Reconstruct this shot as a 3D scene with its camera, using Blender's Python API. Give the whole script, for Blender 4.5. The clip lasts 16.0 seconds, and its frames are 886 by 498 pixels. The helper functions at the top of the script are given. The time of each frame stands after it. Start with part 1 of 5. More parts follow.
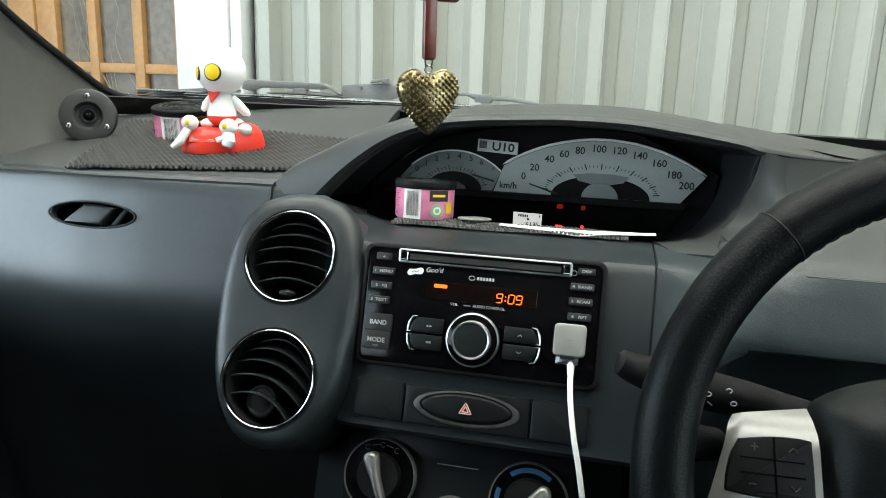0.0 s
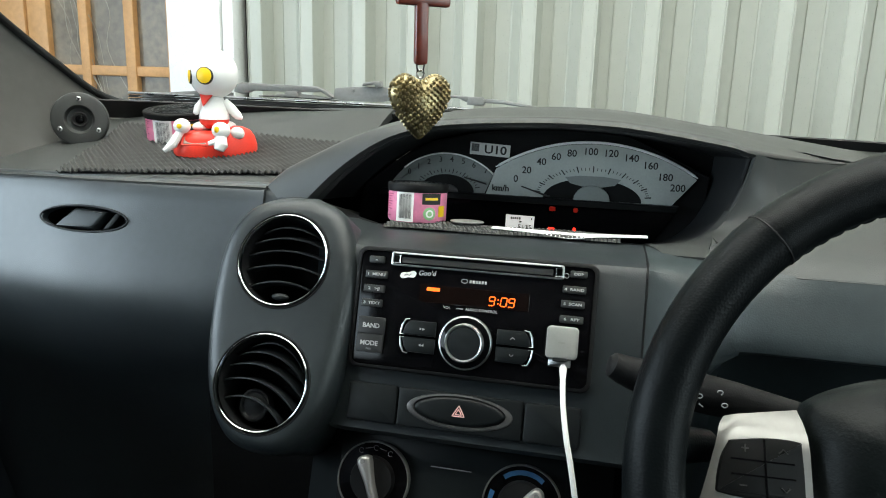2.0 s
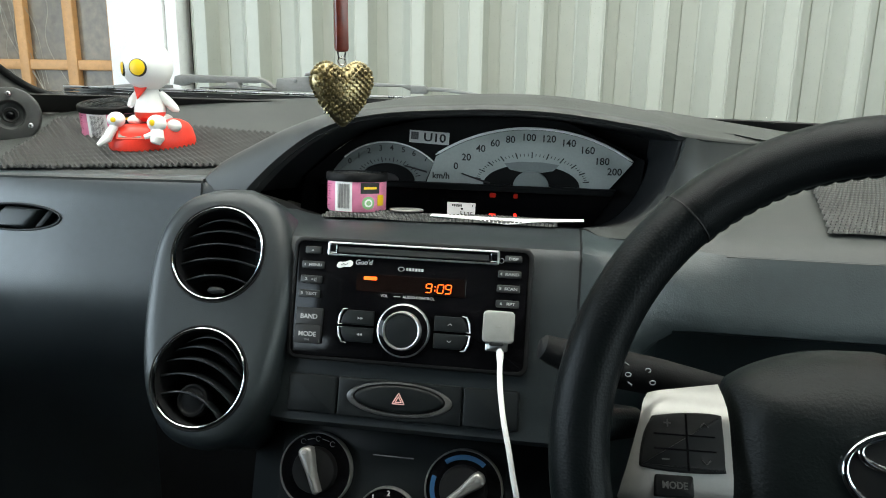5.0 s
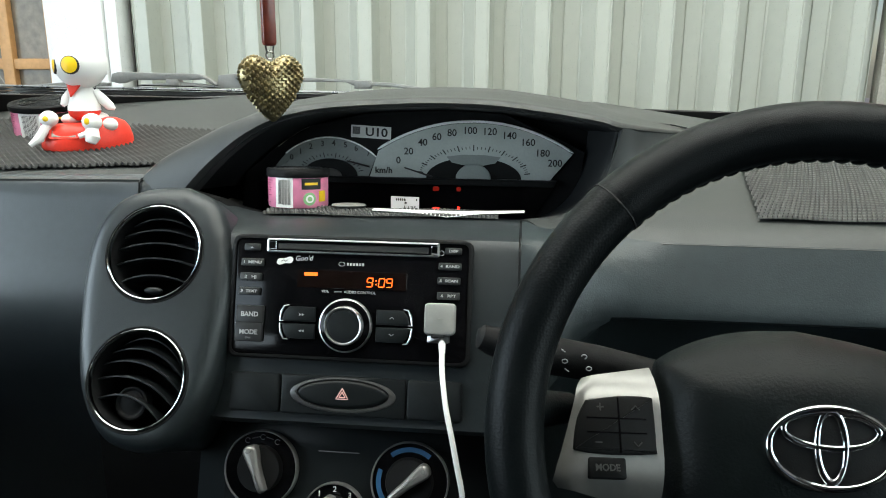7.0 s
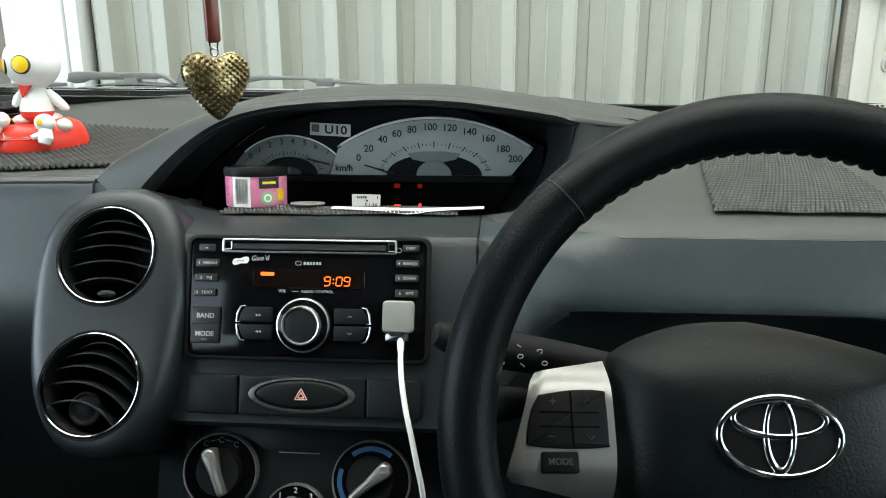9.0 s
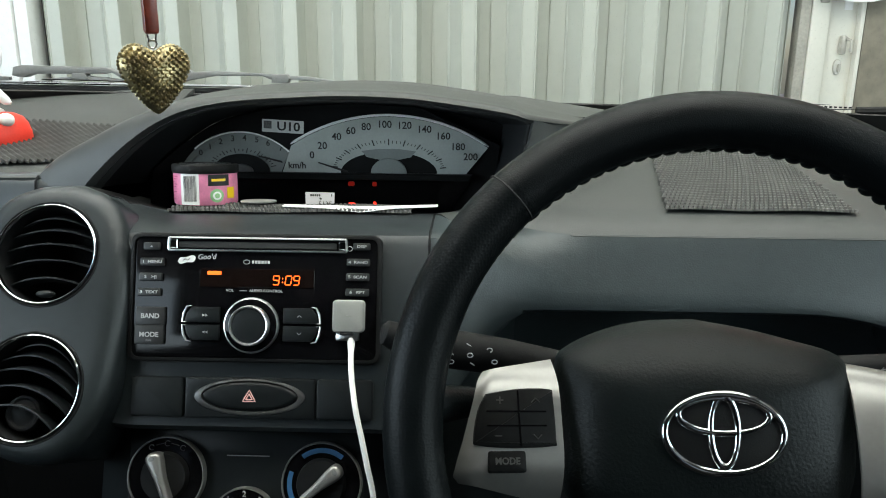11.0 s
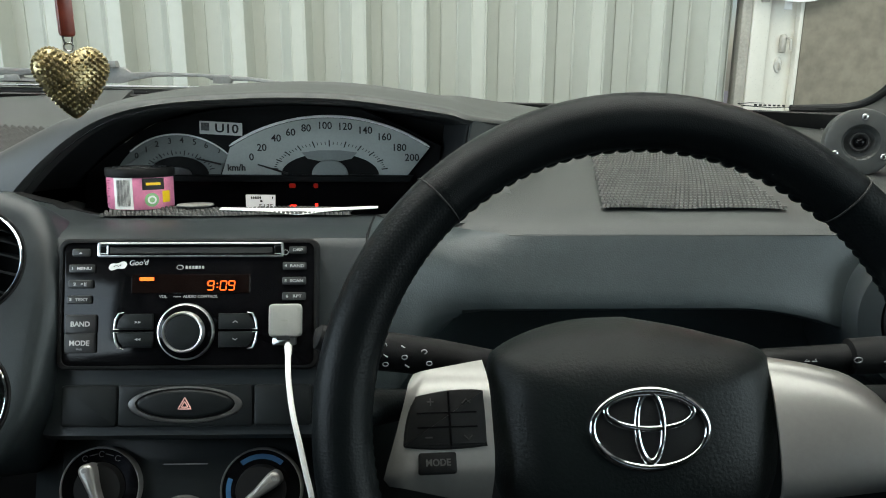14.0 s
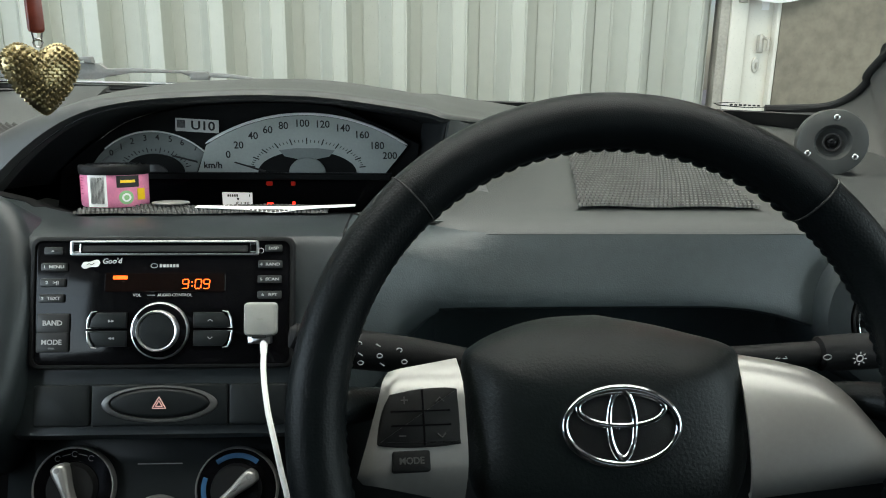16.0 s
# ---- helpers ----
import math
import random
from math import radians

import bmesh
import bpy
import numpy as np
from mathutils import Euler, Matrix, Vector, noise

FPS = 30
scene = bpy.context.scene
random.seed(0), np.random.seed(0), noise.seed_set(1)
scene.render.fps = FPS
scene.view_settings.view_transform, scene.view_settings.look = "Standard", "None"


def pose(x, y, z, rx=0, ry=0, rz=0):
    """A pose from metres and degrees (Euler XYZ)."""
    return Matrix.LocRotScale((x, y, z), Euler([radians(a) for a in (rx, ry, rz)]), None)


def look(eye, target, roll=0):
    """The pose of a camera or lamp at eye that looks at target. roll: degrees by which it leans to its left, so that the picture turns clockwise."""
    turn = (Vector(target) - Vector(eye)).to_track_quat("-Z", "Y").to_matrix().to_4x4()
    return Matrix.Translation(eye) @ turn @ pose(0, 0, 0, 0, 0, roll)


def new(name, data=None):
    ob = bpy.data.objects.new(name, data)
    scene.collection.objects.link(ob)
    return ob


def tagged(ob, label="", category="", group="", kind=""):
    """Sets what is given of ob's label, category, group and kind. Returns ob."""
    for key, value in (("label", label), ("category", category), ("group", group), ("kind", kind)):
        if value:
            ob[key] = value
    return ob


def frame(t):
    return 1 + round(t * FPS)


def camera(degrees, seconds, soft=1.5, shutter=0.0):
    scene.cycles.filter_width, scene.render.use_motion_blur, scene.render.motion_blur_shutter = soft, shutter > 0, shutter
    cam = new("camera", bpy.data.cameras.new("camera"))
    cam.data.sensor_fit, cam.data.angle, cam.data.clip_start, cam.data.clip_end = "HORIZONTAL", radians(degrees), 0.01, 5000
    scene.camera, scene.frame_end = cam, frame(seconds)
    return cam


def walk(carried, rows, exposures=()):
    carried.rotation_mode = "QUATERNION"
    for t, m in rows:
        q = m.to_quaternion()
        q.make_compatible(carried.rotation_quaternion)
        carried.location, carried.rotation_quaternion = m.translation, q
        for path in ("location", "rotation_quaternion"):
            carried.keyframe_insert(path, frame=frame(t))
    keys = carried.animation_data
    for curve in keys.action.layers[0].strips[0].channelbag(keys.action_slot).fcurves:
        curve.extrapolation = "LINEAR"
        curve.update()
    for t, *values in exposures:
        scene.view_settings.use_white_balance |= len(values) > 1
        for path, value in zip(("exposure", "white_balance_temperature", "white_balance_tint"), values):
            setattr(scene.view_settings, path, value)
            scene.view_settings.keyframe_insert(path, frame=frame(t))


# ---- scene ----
cam = camera(62.5, 16.0, soft=1.0)
PATH = [
    (0, (0.105, -0.593, 1.152), (-0.343, 1.301, 0.694), 1.8),
    (0.5, (0.106, -0.594, 1.153), (-0.327, 1.305, 0.699), 1.6),
    (1, (0.105, -0.594, 1.154), (-0.326, 1.305, 0.694), 1.6),
    (1.5, (0.105, -0.594, 1.154), (-0.328, 1.304, 0.696), 1.7),
    (2, (0.106, -0.594, 1.154), (-0.325, 1.305, 0.7), 1.7),
    (2.5, (0.109, -0.595, 1.154), (-0.3, 1.31, 0.705), 1.7),
    (3, (0.112, -0.595, 1.155), (-0.281, 1.312, 0.695), 1.6),
    (3.5, (0.114, -0.595, 1.154), (-0.274, 1.312, 0.689), 1.4),
    (4, (0.118, -0.59, 1.153), (-0.26, 1.316, 0.679), 1.4),
    (6.3, (0.138, -0.592, 1.152), (-0.112, 1.333, 0.67), 0.5),
    (6.5, (0.139, -0.591, 1.151), (-0.102, 1.334, 0.666), 0.6),
    (7, (0.143, -0.591, 1.151), (-0.07, 1.337, 0.663), 0.3),
    (7.5, (0.148, -0.589, 1.15), (-0.047, 1.339, 0.657), 0.2),
    (8, (0.152, -0.588, 1.15), (-0.023, 1.34, 0.649), -0.2),
    (8.5, (0.157, -0.588, 1.15), (-0.008, 1.344, 0.659), -0.3),
    (9, (0.158, -0.587, 1.15), (0.011, 1.345, 0.655), -0.2),
    (11.5, (0.174, -0.58, 1.147), (0.146, 1.358, 0.652), 0.4),
    (12, (0.179, -0.58, 1.147), (0.174, 1.358, 0.654), 0.3),
    (12.5, (0.182, -0.579, 1.147), (0.198, 1.358, 0.649), 0.4),
    (13, (0.185, -0.579, 1.147), (0.221, 1.358, 0.651), 0.4),
    (13.5, (0.186, -0.579, 1.149), (0.231, 1.357, 0.648), 0.3),
    (14, (0.188, -0.58, 1.15), (0.244, 1.356, 0.65), 0.3),
    (14.5, (0.189, -0.582, 1.15), (0.257, 1.354, 0.654), 0.4),
    (15, (0.191, -0.581, 1.15), (0.274, 1.352, 0.646), 0.5),
    (15.5, (0.192, -0.581, 1.15), (0.287, 1.353, 0.648), 0.6),
    (16, (0.193, -0.581, 1.151), (0.297, 1.351, 0.645), 0.7),
]
walk(cam, [(t, look(eye, target, roll)) for t, eye, target, roll in PATH], [(0, -0.20), (4, -0.20), (9, -0.23), (12, -0.29), (16, -0.28)])

# ---- light ----
world = bpy.data.worlds.new("world")
scene.world = world
world.use_nodes = True
wn = world.node_tree.nodes
sky = wn.new("ShaderNodeTexSky")
sky.sky_type, sky.sun_disc = "NISHITA", False
sky.sun_elevation, sky.sun_rotation = radians(48), radians(250)
world.node_tree.links.new(sky.outputs[0], wn["Background"].inputs[0])
wn["Background"].inputs[1].default_value = 0.10


def lamp(name, kind, energy, m, color=(1, 1, 1), size=1.0, size_y=1.0):
    data = bpy.data.lights.new(name, kind)
    data.energy, data.color = energy, color
    if kind == "AREA":
        data.shape, data.size, data.size_y = "RECTANGLE", size, size_y
    ob = new(name, data)
    ob.matrix_world = m
    return ob


sun = lamp("sun", "SUN", 2.5, look((-4, -6, 9), (0, 0, 0)), (1.0, 0.95, 0.88))
sun.data.angle = radians(0.6)
# lamps standing in for daylight from the carport's open sides; the first set near the car
lamp("daylight_side_opening", "AREA", 92, look((-2.3, -1.35, 1.40), (0.0, -0.9, 1.10)), (0.72, 0.89, 1.0), 3.0, 1.3)
lamp("daylight_gate_opening", "AREA", 5, look((0.3, -5.2, 1.9), (0.3, 0.5, 1.1)), (1.0, 0.98, 0.94), 4.5, 2.0)
# fill lamp added beside the driver's door to brighten panel and spoke
lamp("added_driver_side_fill", "AREA", 27, look((2.0, -0.75, 1.30), (0.3, 0.0, 1.0)), (0.80, 0.97, 1.0), 1.8, 0.9)
# fill lamp added under the closed ceiling to brighten dash top and wall
lamp("added_overhead_fill", "AREA", 104, pose(0.0, 0.0, 2.88), (0.965, 0.985, 0.90), 3.4, 2.0)


# ---- materials ----
def material(name, color, rough=0.5, metal=0.0, grain=0.0, size=400.0, vary=0.15, patch=6.0, coat=0.0, emit=0.0, spec=0.5):
    m = bpy.data.materials.new(name)
    m.use_nodes = True
    nt = m.node_tree
    p = nt.nodes["Principled BSDF"]
    p.inputs["Roughness"].default_value = rough
    p.inputs["Metallic"].default_value = metal
    p.inputs["Specular IOR Level"].default_value = spec
    p.inputs["Coat Weight"].default_value = coat
    p.inputs["Coat Roughness"].default_value = 0.08
    rgb = (*color, 1.0)
    p.inputs["Base Color"].default_value = rgb
    tc = nt.nodes.new("ShaderNodeTexCoord")
    if vary:
        n = nt.nodes.new("ShaderNodeTexNoise")
        n.inputs["Scale"].default_value, n.inputs["Detail"].default_value = patch, 6.0
        nt.links.new(tc.outputs["Object"], n.inputs["Vector"])
        ramp = nt.nodes.new("ShaderNodeValToRGB")
        ramp.color_ramp.elements[0].position, ramp.color_ramp.elements[1].position = 0.3, 0.7
        ramp.color_ramp.elements[0].color = (*[c * (1 - vary) for c in color], 1)
        ramp.color_ramp.elements[1].color = (*[min(1, c * (1 + vary)) for c in color], 1)
        nt.links.new(n.outputs["Fac"], ramp.inputs["Fac"])
        f = nt.nodes.new("ShaderNodeTexNoise")
        f.inputs["Scale"].default_value, f.inputs["Detail"].default_value = patch * 14, 4.0
        nt.links.new(tc.outputs["Object"], f.inputs["Vector"])
        fr = nt.nodes.new("ShaderNodeMapRange")
        fr.inputs["From Min"].default_value, fr.inputs["From Max"].default_value = 0.3, 0.7
        fr.inputs["To Min"].default_value, fr.inputs["To Max"].default_value = 1 - vary * 0.7, 1 + vary * 0.7
        nt.links.new(f.outputs["Fac"], fr.inputs["Value"])
        sc = nt.nodes.new("ShaderNodeVectorMath")
        sc.operation = "SCALE"
        nt.links.new(ramp.outputs["Color"], sc.inputs[0])
        nt.links.new(fr.outputs["Result"], sc.inputs["Scale"])
        nt.links.new(sc.outputs["Vector"], p.inputs["Base Color"])
        mr = nt.nodes.new("ShaderNodeMapRange")
        mr.inputs["To Min"].default_value, mr.inputs["To Max"].default_value = max(0.02, rough - 0.08), min(1, rough + 0.08)
        nt.links.new(n.outputs["Fac"], mr.inputs["Value"])
        nt.links.new(mr.outputs["Result"], p.inputs["Roughness"])
    if grain:
        g = nt.nodes.new("ShaderNodeTexNoise")
        g.inputs["Scale"].default_value, g.inputs["Detail"].default_value = size, 3.0
        nt.links.new(tc.outputs["Object"], g.inputs["Vector"])
        b = nt.nodes.new("ShaderNodeBump")
        b.inputs["Strength"].default_value, b.inputs["Distance"].default_value = grain, 0.0006
        nt.links.new(g.outputs["Fac"], b.inputs["Height"])
        nt.links.new(b.outputs["Normal"], p.inputs["Normal"])
    if emit:
        p.inputs["Emission Color"].default_value = rgb
        p.inputs["Emission Strength"].default_value = emit
    return m


def glass(name, ior=1.45, rough=0.0, tint=(1, 1, 1)):
    m = material(name, tint, rough, vary=0)
    p = m.node_tree.nodes["Principled BSDF"]
    p.inputs["Transmission Weight"].default_value = 1.0
    p.inputs["IOR"].default_value = ior
    return m


DASH = material("grained_dash_plastic", (0.0345, 0.0375, 0.036), 0.5, grain=0.35, size=900, vary=0.07, patch=9)
PANEL = material("dark_dash_plastic", (0.029, 0.036, 0.041), 0.33, grain=0.25, size=1100, vary=0.12, patch=8, spec=0.85)
FRONT = material("driver_dash_plastic", (0.024, 0.0325, 0.035), 0.40, grain=0.3, size=700, vary=0.12, patch=8, spec=0.5)
POD = material("charcoal_trim_plastic", (0.0140, 0.0182, 0.0200), 0.36, grain=0.2, size=1200, vary=0.1, patch=10)
BLACK = material("matt_black_plastic", (0.0045, 0.0047, 0.005), 0.6, grain=0.2, size=900, vary=0.1, spec=0.18)
RUBBER = material("black_rubber", (0.008, 0.008, 0.008), 0.7, grain=0.2, size=700, vary=0.1)
RECESS = material("black_recess_plastic", (0.012, 0.013, 0.014), 0.5, grain=0.2, size=900, vary=0.1, spec=0.3)
PIANO = material("gloss_black_plastic", (0.003, 0.003, 0.0035), 0.07, vary=0.2, patch=30, spec=0.16)
RADIOKEY = material("radio_key_plastic", (0.017, 0.018, 0.0185), 0.4, grain=0.1, size=1500, vary=0.1, spec=0.4)
KEY = material("button_plastic", (0.0060, 0.0078, 0.0085), 0.42, grain=0.1, size=1500, vary=0.1, spec=0.26)
SWITCH = material("black_switch_plastic", (0.0045, 0.0048, 0.005), 0.45, grain=0.1, size=1500, vary=0.1, spec=0.10)
LEATHER = material("black_leather", (0.0028, 0.0040, 0.0045), 0.38, grain=0.38, size=1300, vary=0.2, patch=14, spec=0.16)
PERFO = material("perforated_black_leather", (0.0028, 0.0040, 0.0045), 0.38, vary=0.15, patch=14, spec=0.12)
pn = PERFO.node_tree.nodes
dots, dent, spot = pn.new("ShaderNodeTexVoronoi"), pn.new("ShaderNodeBump"), pn.new("ShaderNodeTexCoord")
dots.inputs["Scale"].default_value, dots.inputs["Randomness"].default_value = 560.0, 0.7
dent.inputs["Strength"].default_value, dent.inputs["Distance"].default_value = 0.22, 0.0006
PERFO.node_tree.links.new(spot.outputs["Object"], dots.inputs["Vector"])
PERFO.node_tree.links.new(dots.outputs["Distance"], dent.inputs["Height"])
PERFO.node_tree.links.new(dent.outputs["Normal"], pn["Principled BSDF"].inputs["Normal"])
HUB = material("airbag_cover_vinyl", (0.0026, 0.0044, 0.0046), 0.42, grain=0.5, size=520, vary=0.25, patch=12, spec=0.25)
CHROME = material("chrome", (0.50, 0.51, 0.52), 0.10, 1.0, vary=0.05, patch=40)
SILVER = material("satin_silver_paint", (0.33, 0.325, 0.31), 0.32, 0.75, grain=0.05, size=1500, vary=0.04, patch=20)
STEEL = material("steel", (0.62, 0.62, 0.62), 0.28, 1.0, vary=0.1, patch=30)
DIAL = material("silver_dial_print", (0.40, 0.43, 0.41), 0.5, vary=0.06, patch=30)
INK = material("black_ink", (0.012, 0.012, 0.012), 0.6, vary=0)
WHITEINK = material("pale_button_print", (0.40, 0.40, 0.40), 0.6, vary=0)
DIMINK = material("dim_grey_print", (0.030, 0.030, 0.029), 0.6, vary=0)
GREYINK = material("grey_button_print", (0.16, 0.16, 0.16), 0.6, vary=0)
ORANGE = material("orange_display_segment", (1.0, 0.115, 0.008), 0.5, vary=0, emit=2.2)
SMOKE = material("smoked_display_window", (0.006, 0.0035, 0.003), 0.12, vary=0.1, patch=50, spec=0.2)
LCD = material("white_lcd", (0.80, 0.80, 0.76), 0.4, vary=0, emit=0.75)
REDLED = material("red_warning_lamp", (1.0, 0.03, 0.015), 0.4, vary=0, emit=3.0)
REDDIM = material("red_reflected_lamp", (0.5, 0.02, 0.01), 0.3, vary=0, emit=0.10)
BLUE = material("blue_dial_print", (0.016, 0.075, 0.17), 0.5, vary=0.1)
REDTRI = material("hazard_symbol_print", (0.85, 0.48, 0.44), 0.5, vary=0.05)
WHITEP = material("white_plastic", (0.80, 0.80, 0.78), 0.35, vary=0.03, patch=20)
GREYP = material("grey_plug_plastic", (0.23, 0.23, 0.215), 0.5, vary=0.05, patch=60)
PAPER = material("white_paper", (0.85, 0.85, 0.83), 0.8, vary=0.03, patch=60)
STICKER = material("silver_sticker", (0.62, 0.62, 0.60), 0.4, vary=0.06, patch=80)
PINK = material("pink_printed_tin", (0.80, 0.26, 0.42), 0.4, vary=0.18, patch=60)
PINKINK = material("dark_pink_print", (0.45, 0.07, 0.17), 0.4, vary=0.2, patch=300)
GREEN = material("green_print", (0.25, 0.48, 0.22), 0.5, vary=0.1)
YELLOW = material("yellow_paint", (0.85, 0.55, 0.01), 0.4, vary=0.03)
RED = material("red_plastic", (0.78, 0.045, 0.025), 0.35, vary=0.06, patch=30)
TOYWHITE = material("toy_white_plastic", (0.82, 0.82, 0.80), 0.35, vary=0.02)
GREY = material("grey_lcd_glass", (0.28, 0.26, 0.22), 0.3, vary=0.1, patch=80)
BRONZE = material("aged_gold_metal", (0.40, 0.33, 0.18), 0.36, 1.0, vary=0.35, patch=160)
MAHOGANY = material("red_brown_lacquered_wood", (0.16, 0.030, 0.016), 0.35, vary=0.3, patch=120, coat=0.2)
MAT = material("black_anti_slip_foam", (0.044, 0.044, 0.042), 0.75, grain=0.3, size=900, vary=0.15, patch=40)
NET = material("grey_netted_foam", (0.085, 0.085, 0.080), 0.6, grain=0.3, size=900, vary=0.2, patch=40)
PILLAR = material("grey_pillar_trim", (0.060, 0.060, 0.055), 0.7, grain=0.3, size=700, vary=0.08)
FABRIC = material("grey_headliner_fabric", (0.09, 0.09, 0.085), 0.9, grain=0.4, size=900, vary=0.08)
SEAT = material("dark_seat_fabric", (0.03, 0.03, 0.032), 0.9, grain=0.5, size=500, vary=0.2)
WIPER = material("grey_wiper_metal", (0.24, 0.24, 0.23), 0.5, 0.0, vary=0.12, patch=20)
CARPAINT = material("silver_car_paint", (0.5, 0.5, 0.5), 0.3, 0.6, vary=0.05, coat=0.6)
SHEET = material("painted_corrugated_steel", (0.435, 0.447, 0.393), 0.45, grain=0.1, size=30, vary=0.03, patch=2.5)
PLASTER = material("white_plaster", (0.82, 0.82, 0.80), 0.8, grain=0.3, size=120, vary=0.04, patch=4)
CONCRETE = material("bare_cement_render", (0.25, 0.225, 0.175), 0.85, grain=0.6, size=90, vary=0.22, patch=2.5)
FLOOR = material("concrete_floor", (0.25, 0.245, 0.235), 0.8, grain=0.5, size=60, vary=0.25, patch=3)
WOOD = material("varnished_orange_wood", (0.52, 0.28, 0.11), 0.5, grain=0.2, size=60, vary=0.12, patch=5)
DARKGLASS = material("dusty_window_glass", (0.16, 0.13, 0.092), 0.35, vary=0.35, patch=3)
DOORPAINT = material("cream_door_paint", (0.72, 0.70, 0.62), 0.5, vary=0.03, patch=8)
FRAMEP = material("grey_brown_frame_paint", (0.40, 0.38, 0.33), 0.6, vary=0.15, patch=12)
BRIGHT = material("bright_plated_trim", (0.88, 0.88, 0.88), 0.32, 1.0, vary=0.05, patch=40)
# gauge rims: the chrome's bright reflection is put into a near-white colour
RIM = material("reflection_pale_rim", (0.90, 0.91, 0.90), 0.35, 0.0, vary=0.03, spec=0.8)
DIALDARK = material("darker_dial_grey", (0.20, 0.22, 0.215), 0.5, vary=0.06, patch=30)
BADGE = material("bright_chrome", (0.72, 0.73, 0.74), 0.04, 1.0, vary=0)
SATIN = material("dark_satin_metal", (0.13, 0.13, 0.13), 0.35, 0.7, vary=0.1, patch=40)
LATCH = material("dull_latch_metal", (0.50, 0.48, 0.43), 0.45, 0.3, vary=0.15, patch=60)
DUST = material("pale_dust", (0.34, 0.31, 0.25), 0.95, vary=0.2)
CLEAR = glass("clear_glass", 1.02)


# ---- mesh helpers ----
def link(name, bm, mats, parent=None, label="", smooth=True):
    me = bpy.data.meshes.new(name)
    bmesh.ops.recalc_face_normals(bm, faces=bm.faces)
    bm.to_mesh(me)
    bm.free()
    for m in mats if isinstance(mats, (list, tuple)) else [mats]:
        me.materials.append(m)
    if smooth:
        me.polygons.foreach_set("use_smooth", [True] * len(me.polygons))
        me.set_sharp_from_angle(angle=radians(35))
    ob = new(name, me)
    if parent:
        ob.parent = parent
    if label:
        ob["label"] = label
    return ob


def part(name, bm, mats, parent, label="", smooth=True):
    return link(name, bm, mats, parent, label, smooth)


def thing(name, m, label, category, group="", kind=""):
    ob = new(name)
    ob.matrix_world = m
    ob.empty_display_size = 0.02
    return tagged(ob, label, category, group, kind)


def solo(name, bm, mats, label, category, m=None, group="", kind="", smooth=True):
    ob = link(name, bm, mats, None, "", smooth)
    if m is not None:
        ob.matrix_world = m
    return tagged(ob, label, category, group, kind)


def face(x, y, z, slope=0.0, yaw=0.0, spin=0.0):
    """A frame on a front: X to the right, Y up along it, Z out towards the seats. slope: metres back per metre up."""
    return pose(x, y, z, 0, 0, yaw) @ pose(0, 0, 0, 90 - math.degrees(math.atan(slope)), 0, 0) @ pose(0, 0, 0, 0, 0, spin)


def loft(rows, ring=False, caps=False):
    bm = bmesh.new()
    vs = [[bm.verts.new(p) for p in r] for r in rows]
    n = len(rows[0])
    for a, b in zip(vs, vs[1:]):
        for i in range(n if ring else n - 1):
            j = (i + 1) % n
            bm.faces.new((a[i], a[j], b[j], b[i]))
    if caps:
        bm.faces.new(vs[0][::-1])
        bm.faces.new(vs[-1])
    return bm


def sheet(rows, thick, out=(0, -0.6, 1)):
    """A loft with a thickness: the same grid again, set back from the side that faces out, and closed round its rim."""
    bm = loft(rows)
    bm.normal_update()
    total = Vector((0, 0, 0))
    for f in bm.faces:
        total += f.normal * f.calc_area()
    sign = 1.0 if total.dot(Vector(out)) >= 0 else -1.0
    m, n = len(rows), len(rows[0])
    bm.verts.ensure_lookup_table()
    front = bm.verts[:]
    back = [bm.verts.new(v.co - v.normal * sign * thick) for v in front]
    at = lambda i, j: i * n + j
    for i in range(m - 1):
        for j in range(n - 1):
            bm.faces.new((back[at(i, j)], back[at(i + 1, j)], back[at(i + 1, j + 1)], back[at(i, j + 1)]))
    rim = [at(0, j) for j in range(n)] + [at(i, n - 1) for i in range(1, m)] + [at(m - 1, j) for j in range(n - 2, -1, -1)] + [at(i, 0) for i in range(m - 2, 0, -1)]
    for p, q in zip(rim, rim[1:] + rim[:1]):
        bm.faces.new((front[p], front[q], back[q], back[p]))
    return bm


def inset(line, d):
    n, out = len(line), []
    for i in range(n):
        a, b, c = Vector(line[i - 1]), Vector(line[i]), Vector(line[(i + 1) % n])
        e, f = (b - a).normalized(), (c - b).normalized()
        k = Vector((-e.y - f.y, e.x + f.x))
        k = k.normalized() / max(0.5, math.sqrt(max(0.01, (1 + e.dot(f)) / 2))) if k.length > 1e-6 else Vector((-e.y, e.x))
        out.append(b + k * d)
    return out


def prism(line, z0, z1, bevel=0.0, steps=1):
    """A flat outline (counter-clockwise) stood up from z0 to z1, its front edge rounded."""
    rows = [[(p[0], p[1], z0) for p in line]]
    if bevel:
        for k in range(steps + 1):
            a = math.pi / 2 * k / steps
            rows.append([(p.x, p.y, z1 - bevel + bevel * math.sin(a)) for p in inset(line, bevel * (1 - math.cos(a)))])
    else:
        rows.append([(p[0], p[1], z1) for p in line])
    return loft(rows, True, True)


def rrect(w, h, r, cx=0.0, cy=0.0, n=4):
    out = []
    for k, (sx, sy) in enumerate(((1, 1), (-1, 1), (-1, -1), (1, -1))):
        for i in range(n + 1):
            a = math.pi / 2 * (k + i / n)
            out.append((cx + sx * (w / 2 - r) + r * math.cos(a), cy + sy * (h / 2 - r) + r * math.sin(a)))
    return out


